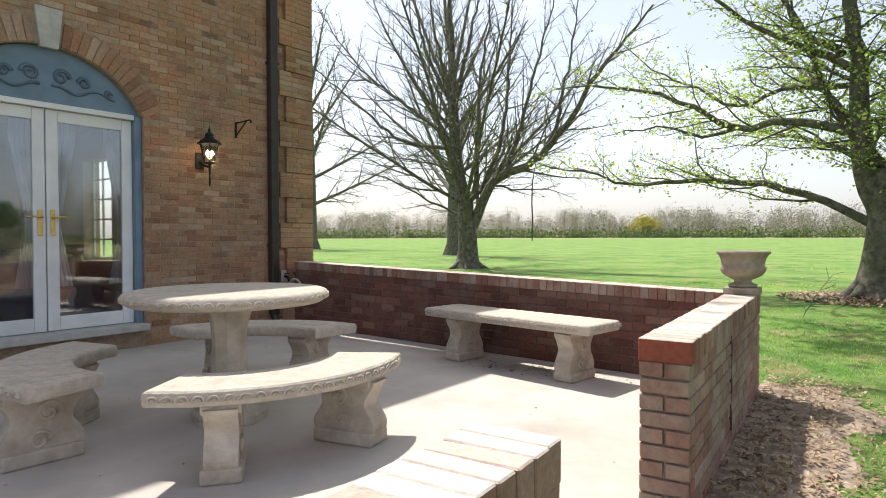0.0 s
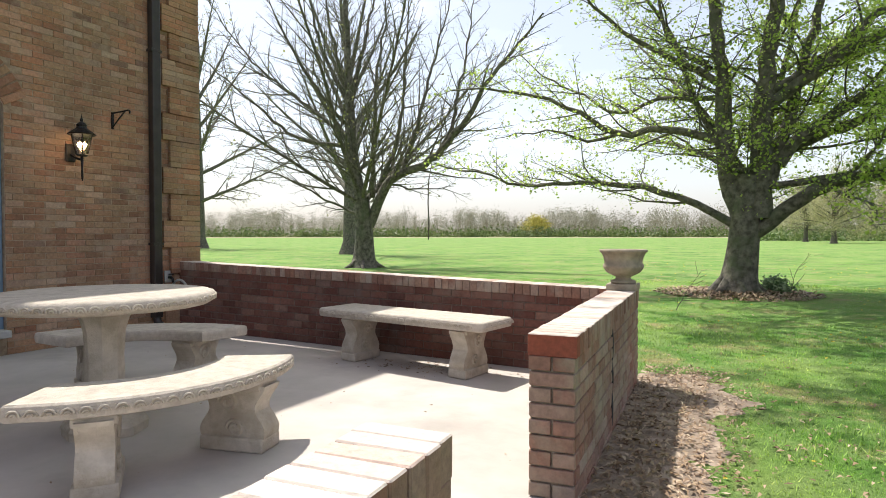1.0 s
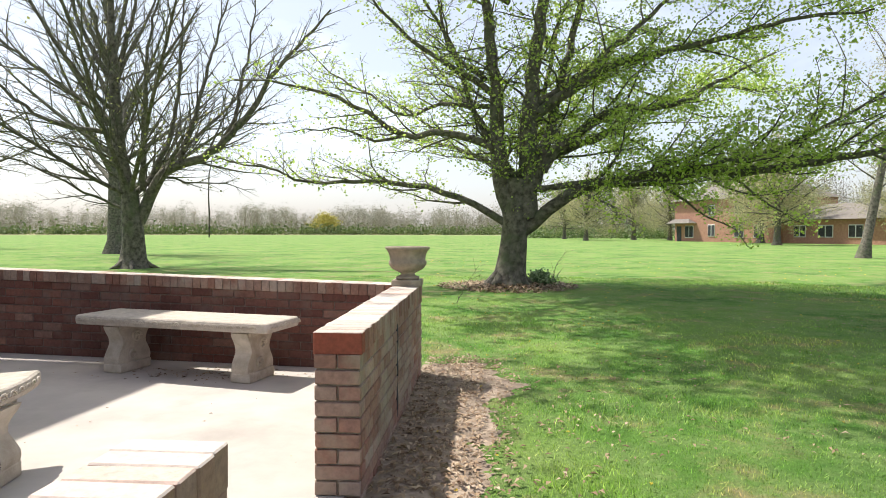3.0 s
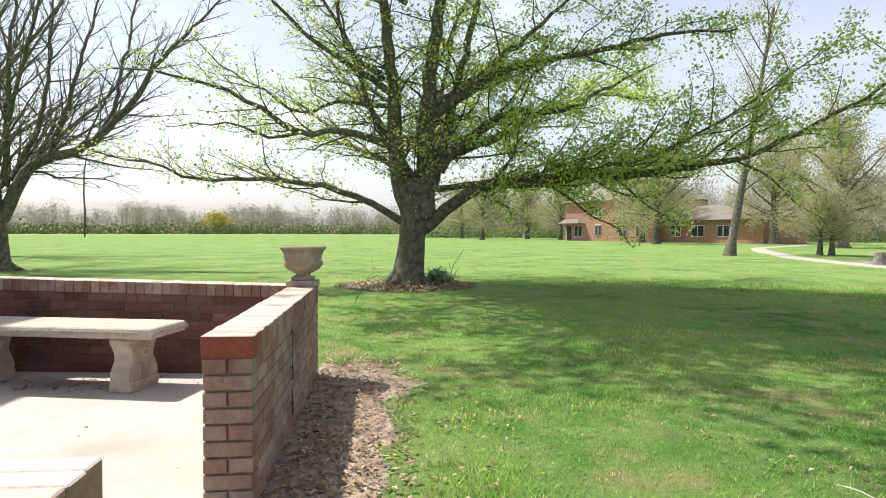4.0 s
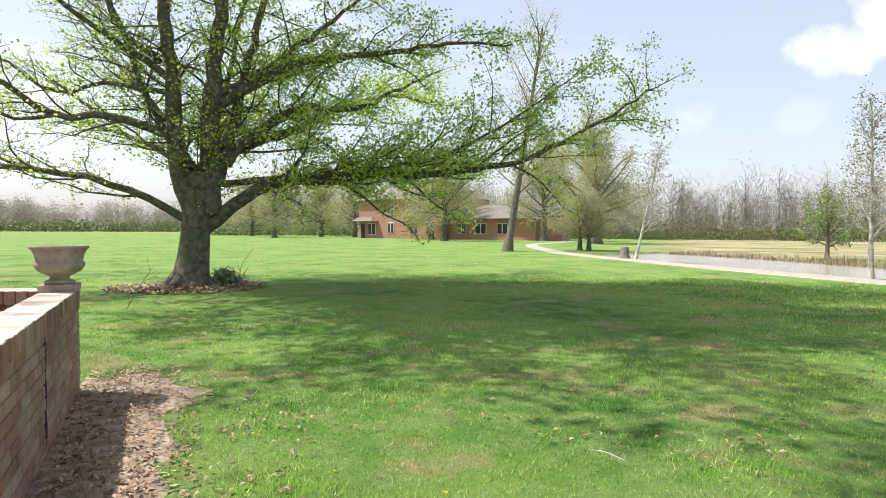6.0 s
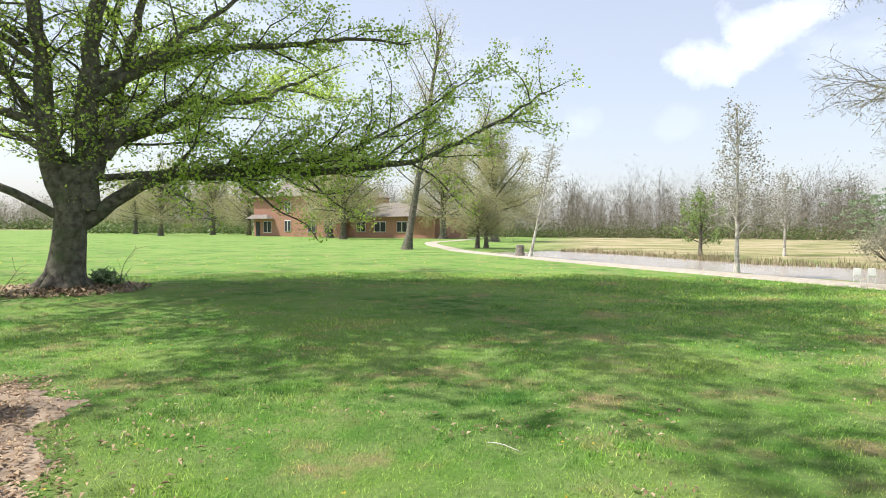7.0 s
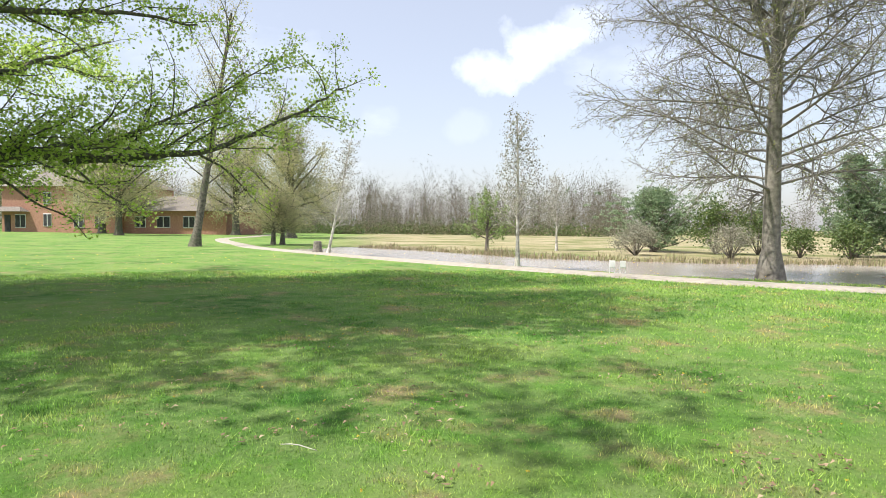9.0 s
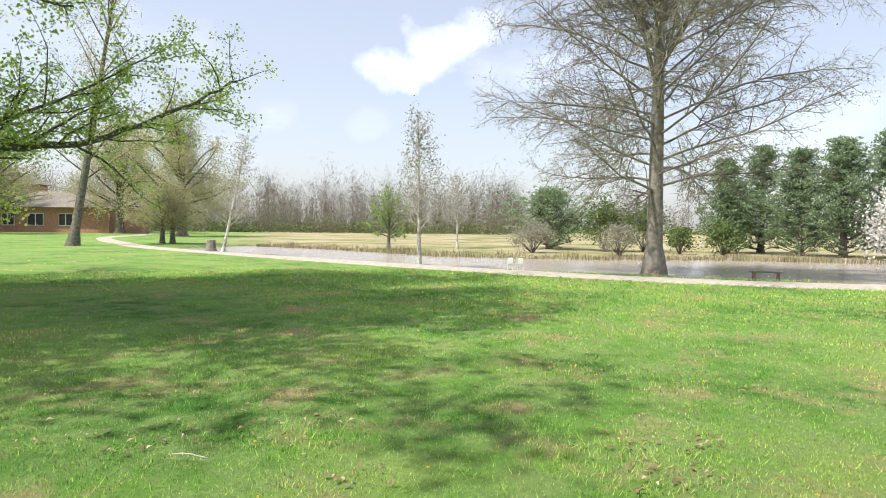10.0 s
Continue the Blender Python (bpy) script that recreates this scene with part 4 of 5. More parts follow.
def tree(name, base, label, bark, leaf_mat, seed, trunk, limbs, o, last=3, roots=0, group="", limb_bark=None, guided=(), crown=(), crown_o=None):
    """trunk: (height, radius low, radius high, lean). limbs: (height, compass, rise in degrees, length, radius). guided: (radius, line). crown: like limbs, of high leafy boughs."""
    rnd = random.Random(seed)
    root = empty(name, Matrix.Translation(base), label, "tree", group)
    zero = Vector((0, 0, 0))
    wood = Soup()
    pts, rad = trunk_tube(wood, zero, trunk[0], trunk[1], trunk[2], lean=trunk[3] if len(trunk) > 3 else (0, 0))
    for k in range(roots):
        a = k * math.tau / roots + rnd.uniform(-.3, .3)
        q = Vector((math.cos(a), math.sin(a), 0))
        wood.tube([q * trunk[1] * .7 + Vector((0, 0, .28)), q * trunk[1] * 1.3 + Vector((0, 0, .09)), q * trunk[1] * 2.1 + Vector((0, 0, -.03))], [.11, .09, .03], 6)
    part("trunk", wood.mesh("trunk", bark), None, root)
    leaves = Soup() if leaf_mat else None
    for z, az, el, length, r, *curve in limbs:
        wood = Soup()
        oo = dict(o, rise=(curve[0], *o["rise"][1:])) if curve else o
        f = min(.999, max(0, (z + .12) / (trunk[0] + .12))) * (len(pts) - 1)
        p = pts[int(f)].lerp(pts[int(f) + 1], f - int(f))
        grow(wood, leaves, rnd, p, limb_dir(az, el), length, r, 0, last, oo)
        part("limb", wood.mesh("limb", limb_bark or bark), None, root)
    for r, line in guided:
        wood = Soup()
        line = follow(line, .3, rnd, .025)
        grow(wood, leaves, rnd, line[0], line[1] - line[0], 1, r, 0, last, o, line)
        part("limb", wood.mesh("limb", limb_bark or bark), None, root)
    for z, az, el, length, r in crown:
        wood = Soup()
        grow(wood, leaves, rnd, Vector((0, 0, z)), limb_dir(az, el), length, r, 0, 2, crown_o)
        part("limb", wood.mesh("limb", limb_bark or bark), None, root)
    if leaf_mat and leaves.v:
        part("foliage", leaves.mesh("foliage", leaf_mat, False), None, root)["kind"] = "stuff"
    return root


def bough(boughs, radius, *line):
    boughs.append((radius, line))


# the great tree beside the patio, half in leaf
o = dict(BASE, leafy=lambda p: .24 + .62 * max(0, min(1, (p.x + .5) / 4)), lift=True, leaves=4, leaf=.066, scatter=.08, inner=2, bare=(.12, .10, .10), gap=(.27, .22, .18), seg=(.45, .3, .2, .16), wobble=.13,
         rise=(.01, .015, .0, -.02), spread=(32, 76), flat=.55, ratio=.34, thin=.002)
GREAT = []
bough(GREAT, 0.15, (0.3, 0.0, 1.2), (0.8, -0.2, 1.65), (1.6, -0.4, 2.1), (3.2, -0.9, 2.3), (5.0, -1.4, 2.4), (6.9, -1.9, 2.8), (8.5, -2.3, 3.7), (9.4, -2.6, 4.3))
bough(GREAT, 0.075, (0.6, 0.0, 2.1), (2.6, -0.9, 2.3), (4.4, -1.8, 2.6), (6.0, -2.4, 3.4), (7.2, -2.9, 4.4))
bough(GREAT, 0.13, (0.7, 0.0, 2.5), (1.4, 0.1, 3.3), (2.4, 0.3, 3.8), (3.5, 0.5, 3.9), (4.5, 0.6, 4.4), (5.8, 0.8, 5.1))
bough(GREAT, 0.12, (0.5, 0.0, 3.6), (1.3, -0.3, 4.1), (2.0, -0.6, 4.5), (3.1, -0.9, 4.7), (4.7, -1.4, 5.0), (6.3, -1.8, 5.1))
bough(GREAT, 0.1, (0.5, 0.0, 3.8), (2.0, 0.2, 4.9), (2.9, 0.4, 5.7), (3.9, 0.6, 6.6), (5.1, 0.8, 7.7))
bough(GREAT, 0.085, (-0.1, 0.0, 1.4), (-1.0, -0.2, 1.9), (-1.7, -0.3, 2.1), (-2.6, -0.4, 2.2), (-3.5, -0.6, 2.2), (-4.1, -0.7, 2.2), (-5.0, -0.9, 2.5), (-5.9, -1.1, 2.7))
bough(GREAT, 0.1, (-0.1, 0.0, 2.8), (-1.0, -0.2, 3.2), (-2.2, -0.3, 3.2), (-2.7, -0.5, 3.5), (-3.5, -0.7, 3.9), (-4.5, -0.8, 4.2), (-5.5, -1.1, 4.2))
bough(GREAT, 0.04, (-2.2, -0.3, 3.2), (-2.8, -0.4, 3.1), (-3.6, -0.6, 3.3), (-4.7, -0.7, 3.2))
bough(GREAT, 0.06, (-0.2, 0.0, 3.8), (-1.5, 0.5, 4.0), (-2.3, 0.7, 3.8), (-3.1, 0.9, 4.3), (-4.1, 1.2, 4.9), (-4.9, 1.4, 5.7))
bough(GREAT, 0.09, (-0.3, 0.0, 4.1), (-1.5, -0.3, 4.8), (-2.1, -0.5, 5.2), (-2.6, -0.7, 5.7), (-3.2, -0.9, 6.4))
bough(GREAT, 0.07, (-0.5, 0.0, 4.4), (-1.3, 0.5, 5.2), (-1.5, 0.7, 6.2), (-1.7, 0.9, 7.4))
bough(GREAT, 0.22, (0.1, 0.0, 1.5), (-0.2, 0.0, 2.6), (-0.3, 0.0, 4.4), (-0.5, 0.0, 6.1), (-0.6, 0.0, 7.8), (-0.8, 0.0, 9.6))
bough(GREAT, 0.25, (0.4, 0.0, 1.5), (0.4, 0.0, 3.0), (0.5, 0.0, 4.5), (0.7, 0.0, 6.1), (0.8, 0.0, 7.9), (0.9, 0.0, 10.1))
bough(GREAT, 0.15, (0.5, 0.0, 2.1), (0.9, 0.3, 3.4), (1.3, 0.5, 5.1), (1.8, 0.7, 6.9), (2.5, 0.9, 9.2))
# boughs that reach towards the patio, and away over the lawn
BOUGHS = [(2.3, 28, 34, 8.5, .08, -.008), (2.3, 130, 30, 6.5, .07, -.006), (2.5, 72, 34, 7.5, .08, -.006), (2.2, 100, 48, 7.5, .08, 0), (2.4, 50, 52, 8.0, .08, 0), (2.4, 155, 48, 7.5, .08, 0)]
BOUGHS += [(1.7 + k * .05, k * 137.5, 10 + (k * 17) % 45, 1.0 + (k % 4) * .25, .012, .01) for k in range(0, 20, 3)]
CROWN = [(6.0 + k * .11, -72 + ((k * 137.5) % 170 - 85), 22 + (k * 11) % 34, 7.6 + (k * 5 % 4) * .6, .06) for k in range(30)] + [(6.2 + k * .5, 80 + k * 47, 34 + k * 4, 6.0, .06) for k in range(5)]
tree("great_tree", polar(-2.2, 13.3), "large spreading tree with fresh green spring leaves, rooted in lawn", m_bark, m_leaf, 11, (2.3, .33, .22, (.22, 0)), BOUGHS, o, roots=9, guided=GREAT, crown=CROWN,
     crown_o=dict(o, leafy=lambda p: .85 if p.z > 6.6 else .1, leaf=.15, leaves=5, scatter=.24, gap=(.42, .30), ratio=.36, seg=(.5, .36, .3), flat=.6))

# the bare many-stemmed tree past the wall
o = dict(BASE, leafy=lambda p: .14 if p.z < 5.5 and p.x > .3 else .04, leaf=.09, leaves=1, seg=(.6, .45, .35, .28), gap=(.30, .27, .25), wobble=.045, rise=(.02, .025, .015, -.02), spread=(18, 46), ratio=.36, bare=(.10, .10, .10), thin=.004, flat=.9)
BARE = []
bough(BARE, 0.21, (0.15, 0.1, 1.5), (1.0, 0.2, 3.1), (2.1, 0.5, 3.6), (3.0, 0.7, 4.4), (3.7, 0.9, 5.4), (4.4, 1.0, 6.5), (5.3, 1.4, 7.7), (6.1, 1.6, 8.7))
bough(BARE, 0.1, (1.4, 0.3, 3.3), (1.7, 0.5, 4.5), (2.0, 0.9, 6.1), (2.3, 1.4, 8.1), (2.7, 1.8, 10.0))
bough(BARE, 0.09, (2.5, 0.6, 3.8), (2.9, 0.9, 4.7), (3.2, 1.2, 6.3), (3.4, 1.4, 7.9), (3.6, 1.6, 9.8))
bough(BARE, 0.11, (0.4, 0.2, 2.7), (0.8, 0.9, 4.3), (0.9, 1.3, 5.9), (0.9, 1.7, 8.4), (0.9, 1.9, 10.6))
bough(BARE, 0.11, (0.3, 0.1, 2.5), (0.6, -0.3, 4.4), (0.8, -0.5, 6.3), (1.1, -0.5, 8.3), (1.3, -0.6, 9.9))
bough(BARE, 0.26, (0.0, 0.0, 1.9), (-0.3, -0.2, 4.1), (-0.4, -0.3, 6.5), (-0.5, -0.3, 8.4), (-0.6, -0.4, 11.2))
bough(BARE, 0.1, (-0.4, -0.3, 5.8), (-1.5, -0.3, 7.8), (-2.0, -0.3, 9.6), (-2.4, -0.2, 11.3))
bough(BARE, 0.09, (-0.5, -0.3, 6.3), (-0.7, -1.0, 8.1), (-0.7, -1.4, 9.9))
bough(BARE, 0.09, (-0.3, -0.2, 4.3), (-0.8, -0.7, 4.3), (-1.7, -1.7, 4.5), (-2.5, -2.6, 5.4), (-3.1, -3.4, 6.2), (-3.7, -4.2, 6.9))
bough(BARE, 0.08, (-0.3, -0.2, 4.5), (-2.0, -0.5, 5.8), (-3.4, -0.9, 6.9), (-4.7, -1.1, 8.2), (-5.9, -1.4, 10.0))
bough(BARE, 0.08, (-0.4, -0.2, 4.9), (-1.0, -1.5, 6.2), (-1.5, -2.5, 7.7), (-1.8, -3.1, 9.1))
bough(BARE, 0.055, (-0.1, 0.0, 1.9), (-1.0, -0.9, 2.4), (-1.5, -1.5, 2.8), (-2.4, -2.2, 3.3), (-3.2, -2.9, 3.4))
bough(BARE, 0.05, (-0.2, -0.1, 3.4), (-1.6, -0.5, 3.9), (-3.0, -1.0, 4.1), (-4.7, -1.6, 4.5))
bough(BARE, 0.045, (0.7, 0.4, 3.0), (1.8, 0.6, 2.8), (2.8, 0.8, 2.8), (3.5, 1.0, 2.5))
bough(BARE, 0.11, (-0.4, -0.2, 5.6), (-0.3, 0.4, 7.8), (-0.1, 0.9, 9.7), (0.0, 1.2, 11.1))
BOUGHS = [(2.2, 100, 20, 8, .07, .02), (2.3, 230, 24, 8.5, .07, .02), (2.4, -50, 30, 9, .08, .02), (2.3, 60, 40, 9, .09, .012), (2.4, -90, 48, 9, .09, .01), (2.4, 130, 55, 10, .09, .01)]
tree("bare_tree", polar(30.3, 22.4), "large bare many-stemmed tree just budding beyond the wall", m_bark, m_bud, 23, (2.4, .40, .26), BOUGHS, o, roots=6, guided=BARE)
o2 = dict(o, gap=(.55, .5, .45), ratio=.42, seg=(1.0, .7, .5, .4), thin=.008)
TALL = [(3 + k * .55, k * 137.5, 25 + k * 3.4, 9 - k * .12, .15) for k in range(16)]
tree("bare_tree", polar(31.6, 38), "bare grey tree standing behind another on the lawn", m_bark, None, 24, (12, .42, .12), TALL, o2)
tree("bare_tree", polar(44.4, 58), "bare budding tree beside the house corner", m_bark, m_bud, 25, (15, .50, .12), [(4 + k * .8, k * 137.5, 15 + k * 4, 10 - k * .2, .16) for k in range(16)], dict(o2, leafy=lambda p: .3, leaf=.1, leaves=2, thin=.012))

# the tall bare tree by the path
BOUGHS = [(2.0 + k * .135, 20 + k * 137.5, 14 + k * .85, 5.5 - abs(k - 22) * .05, .034, -.022) for k in range(62)]
BOUGHS += [(4.6 + k * .3, k * 137.5, 66 + k * 2, 6.5 - k * .3, .06, .0) for k in range(7)]
tree("lone_tree", polar(-79.8, 17.6), "tall bare grey-barked tree with fine twigs by the path", m_bark_grey, m_bud, 31, (11.5, .225, .05), BOUGHS,
     dict(BASE, leafy=lambda p: .30, leaf=.045, leaves=1, rise=(.01, -.012, -.035, -.05), gap=(.17, .14, .13), seg=(.45, .33, .26, .22), ratio=.40, thin=.003, wobble=.13, spread=(30, 70)), limb_bark=m_bark_grey)

# mid-distance trees
far = dict(BASE, seg=(.9, .6, .4, .3), gap=(.8, .6, .45), leafy=lambda p: .8, leaf=.12, scatter=.25, leaves=4)
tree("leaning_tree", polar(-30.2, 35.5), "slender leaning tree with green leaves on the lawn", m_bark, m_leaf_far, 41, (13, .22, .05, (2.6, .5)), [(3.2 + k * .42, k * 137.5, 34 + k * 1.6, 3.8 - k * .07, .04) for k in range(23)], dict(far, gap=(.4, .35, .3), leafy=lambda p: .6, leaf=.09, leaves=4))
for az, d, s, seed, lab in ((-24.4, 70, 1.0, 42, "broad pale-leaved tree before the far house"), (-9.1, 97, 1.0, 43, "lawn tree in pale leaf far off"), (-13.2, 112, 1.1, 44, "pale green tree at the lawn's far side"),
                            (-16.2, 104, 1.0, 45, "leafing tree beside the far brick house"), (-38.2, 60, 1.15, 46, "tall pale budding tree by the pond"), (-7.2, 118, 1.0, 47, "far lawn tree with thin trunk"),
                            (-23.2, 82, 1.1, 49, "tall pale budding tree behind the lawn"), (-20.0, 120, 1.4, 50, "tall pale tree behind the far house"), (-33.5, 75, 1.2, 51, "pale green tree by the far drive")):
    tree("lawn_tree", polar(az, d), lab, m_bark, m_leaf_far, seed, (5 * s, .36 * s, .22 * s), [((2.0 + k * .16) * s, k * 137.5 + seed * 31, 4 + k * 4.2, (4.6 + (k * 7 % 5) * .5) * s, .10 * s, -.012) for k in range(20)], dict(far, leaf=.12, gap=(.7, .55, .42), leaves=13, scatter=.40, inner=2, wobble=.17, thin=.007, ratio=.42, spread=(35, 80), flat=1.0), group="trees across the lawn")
for az, d, h, lean, seed in ((-41.5, 26.8, 5.0, (1.1, -.3), 61), (-58.9, 19.0, 4.6, (.1, .15), 62), (-62.3, 33, 3.6, (.1, .1), 63)):
    tree("birch", polar(az, d), "slim white birch with sparse twigs beside the pond", m_birch, m_grey_twig, seed, (h, .065, .012, lean), [(1.0 + k * h * .028, k * 137.5, 35 + k, 1.15 - k * .028, .011) for k in range(26)],
         dict(BASE, seg=(.3, .2, .15), gap=(.13, .12), leafy=lambda p: .8, leaf=.055, leaves=3, ratio=.42, scatter=.06), last=2, group="birches by the pond")
for az, seed in ((-36.7, 65), (-37.5, 66)):
    tree("small_tree", polar(az, 38.5), "low round olive-green budding tree on the lawn", m_bark, m_leaf_far, seed, (1.7, .14, .09), [(.8 + k * .05, k * 137.5, 12 + k * 4.5, 1.9, .035) for k in range(16)], dict(BASE, leafy=lambda p: .9, leaf=.07, leaves=7, scatter=.16, seg=(.35, .25, .2), gap=(.22, .17)), last=2, group="low trees by the drive")
tree("small_tree", polar(-56.0, 31), "small fresh green tree on the far bank", m_bark_far, m_green, 64, (1.6, .09, .05), [(.5 + k * .09, k * 137.5, 20 + k * 6, 1.5, .03) for k in range(12)], dict(BASE, leafy=lambda p: 1.0, leaf=.10, leaves=3, seg=(.3, .2, .15), gap=(.2, .16)), last=2)


def pine(az, d, h, w, seed, label):
    """Whorls of uneven boughs that carry needle tufts."""
    rnd = random.Random(seed)
    root = empty("pine", polar(az, d, -.12), label, "tree", "pines beyond the pond")
    wood, needles = Soup(), Soup()
    trunk_tube(wood, Vector((0, 0, 0)), h, .16, .03, 8)
    z = h * .04
    while z < h * .98:
        for k in range(6):
            reach = w * 1.25 * (1 - z / h) ** .85 * rnd.uniform(.35, 1.25) + .12
            q = limb_dir(rnd.uniform(0, 360), rnd.uniform(0, 22))
            pts = [Vector((0, 0, z)) + q * reach * i / 6 + Vector((0, 0, .012 * i * i * reach)) for i in range(7)]
            wood.tube(pts, [.028, .024, .02, .016, .012, .009, .005], 4)
            for i in range(2, 7):
                for _ in range(3):
                    c = pts[i] + Vector((rnd.gauss(0, .16), rnd.gauss(0, .16), rnd.gauss(.05, .07)))
                    for _ in range(14):
                        needles.leaf(c + Vector((rnd.gauss(0, .07), rnd.gauss(0, .07), rnd.gauss(0, .025))), rnd.uniform(.05, .11), rnd, .3)
        z += h * rnd.uniform(.035, .065)
    part("trunk", wood.mesh("trunk", m_bark_far), None, root)
    part("foliage", needles.mesh("foliage", m_pine, False), None, root)["kind"] = "stuff"


pine(-70.6, 34, 3.1, 3.0, 71, "broad dark green pine beyond the pond")
for i, (az, d, h, w) in enumerate(((-85.4, 34, 4.6, 1.6), (-88.0, 36, 5.4, 1.8), (-90.8, 33, 4.9, 1.8), (-93.7, 32, 5.3, 1.8), (-96.8, 33, 5.6, 1.9), (-99.9, 34, 5.7, 1.9))):
    pine(az, d, h, w, 72 + i, "tall blue-green pine in the row across the pond")


def shrub(name, az, d, h, w, mat, seed, label, count=1500, leaf=.11, group="", z=-.1):
    rnd = random.Random(seed)
    root = empty(name, polar(az, d, z), label, "shrub", group)
    wood, leaves = Soup(), Soup()
    for k in range(26):
        q = limb_dir(k * 137.5, rnd.uniform(25, 85))
        pts = [Vector((0, 0, 0)), Vector((q.x * w * .4, q.y * w * .4, q.z * h * .5)), Vector((q.x * w * rnd.uniform(.7, 1), q.y * w * rnd.uniform(.7, 1), q.z * h * rnd.uniform(.8, 1)))]
        wood.tube(pts, [.02, .014, .005], 4)
        c = pts[2]
        for j in range(count // 26):
            t = rnd.uniform(.2, 1) ** .6
            p = pts[1].lerp(c, t) + Vector((rnd.gauss(0, w * .16), rnd.gauss(0, w * .16), rnd.gauss(0, h * .12)))
            p.z = max(p.z, .02)
            leaves.leaf(p, leaf * rnd.uniform(.5, 1.3), rnd)
    part("stem", wood.mesh("stem", m_bark_far), None, root)["kind"] = "stuff"
    part("foliage", leaves.mesh("foliage", mat, False), None, root)["kind"] = "stuff"


shrub("silver_shrub", -69.2, 29, 1.5, 1.3, m_grey_twig, 81, "round silvery budding shrub on the pond bank", 5200, .06)
shrub("silver_shrub", -76.8, 28, 1.4, 1.4, m_grey_twig, 82, "grey twiggy shrub behind the lone tree", 2600, .07)
shrub("green_shrub", -75.6, 33, 2.6, 1.7, m_shrub, 83, "dark green bushy shrub across the pond", 3000, .12)
shrub("green_shrub", -78.8, 33, 2.5, 1.5, m_shrub, 84, "dark green bush across the pond", 3000, .12)
shrub("green_shrub", -81.8, 31, 1.4, .8, m_shrub, 85, "small green bush behind the lone tree", 1500, .10)
shrub("green_shrub", -85.2, 31, 1.6, 1.0, m_shrub, 86, "bright green bush at the foot of the pines", 2000, .10)
shrub("blossom_tree", -97.2, 24, 2.6, 1.3, m_blossom, 87, "white blossoming shrub at the pond's edge", 2600, .10)
shrub("yellow_shrub", 14.5, 330, 11, 10, m_yellow, 88, "yellow blooming tree in the far hedgerow", 1800, 1.1)

# far woods and hedgerow all round
rnd = random.Random(90)
wood, leaves, bushes, hazy = Soup(), Soup(), Soup(), Soup()


def stand(az0, az1, d0, d1, h0, h1, n, dense=26, clump=1.0, crowns=leaves):
    """Leafless and half-leafed trees with twiggy crowns down to the brush."""
    for _ in range(n):
        az, d = rnd.uniform(az0, az1), rnd.uniform(d0, d1)
        swell = .5 + .5 * noise.noise((az * .22, 0, 6)) + .25 * noise.noise((az * .9, 0, 2))
        h = h0 + (h1 - h0) * max(0, min(1, swell + rnd.gauss(0, .28)))
        p = polar(az, d, -.3)
        thick = h * .0045
        wood.tube([p, p + Vector((rnd.gauss(0, h * .03), rnd.gauss(0, h * .03), h * .5)), p + Vector((rnd.gauss(0, h * .06), rnd.gauss(0, h * .06), h))], [thick, thick * .7, thick * .1], 3)
        for k in range(dense):
            z = h * rnd.uniform(.04, .95)
            q = limb_dir(rnd.uniform(0, 360), rnd.uniform(25, 75)) * h * rnd.uniform(.12, .34)
            s = p + Vector((0, 0, z))
            wood.tube([s, s + q], [thick * .4, thick * .12], 3)
            for _ in range(9):
                crowns.leaf(s + q * rnd.uniform(.3, 1.2) + Vector((rnd.gauss(0, .09), rnd.gauss(0, .09), rnd.gauss(0, .05))) * h, h * clump * rnd.uniform(.008, .022), rnd)


def hedge(az0, az1, d0, d1, h, n, size):
    for _ in range(n):
        p = polar(rnd.uniform(az0, az1), rnd.uniform(d0, d1), 0)
        for _ in range(40):
            bushes.leaf(p + Vector((rnd.gauss(0, h * .5), rnd.gauss(0, h * .5), abs(rnd.gauss(0, h * .4)))), size * rnd.uniform(.6, 1.4), rnd)


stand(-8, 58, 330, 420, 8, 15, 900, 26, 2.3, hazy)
hedge(-8, 58, 315, 330, 5, 420, 1.1)
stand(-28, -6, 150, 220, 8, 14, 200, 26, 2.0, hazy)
hedge(-16, -4, 130, 160, 3, 120, .6)
stand(-68, -28, 95, 150, 4, 10.0, 700)
hedge(-66, -28, 92, 100, 2.0, 200, .35)
stand(-104, -66, 160, 230, 4.5, 8, 240, 26, 2.2)
hedge(-104, -66, 120, 150, 1.6, 200, .4)
for az0, az1, d, h, n in ((-68, -26, 92, 2.6, 900), (-8, 58, 326, 6, 900), (-30, -6, 140, 3, 350), (-104, -66, 118, 1.8, 300)):
    for _ in range(n):
        q = polar(rnd.uniform(az0, az1), d * rnd.uniform(.98, 1.08), 0)
        tall = h * rnd.uniform(.5, 1.6)
        for _ in range(40):
            leaves.leaf(q + Vector((rnd.gauss(0, h * .5), rnd.gauss(0, h * .5), tall * rnd.random())), h * rnd.uniform(.03, .09), rnd)
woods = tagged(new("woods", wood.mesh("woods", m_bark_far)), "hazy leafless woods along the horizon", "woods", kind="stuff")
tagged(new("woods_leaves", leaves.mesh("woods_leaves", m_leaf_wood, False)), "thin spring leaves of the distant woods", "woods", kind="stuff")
tagged(new("woods_leaves", hazy.mesh("woods_leaves", m_leaf_haze, False)), "leaves of the farthest woods, distance haze put into their grey-green", "woods", kind="stuff")
tagged(new("hedgerow", bushes.mesh("hedgerow", m_shrub, False)), "green hedgerow bushes along the far field edge", "hedge", kind="stuff")

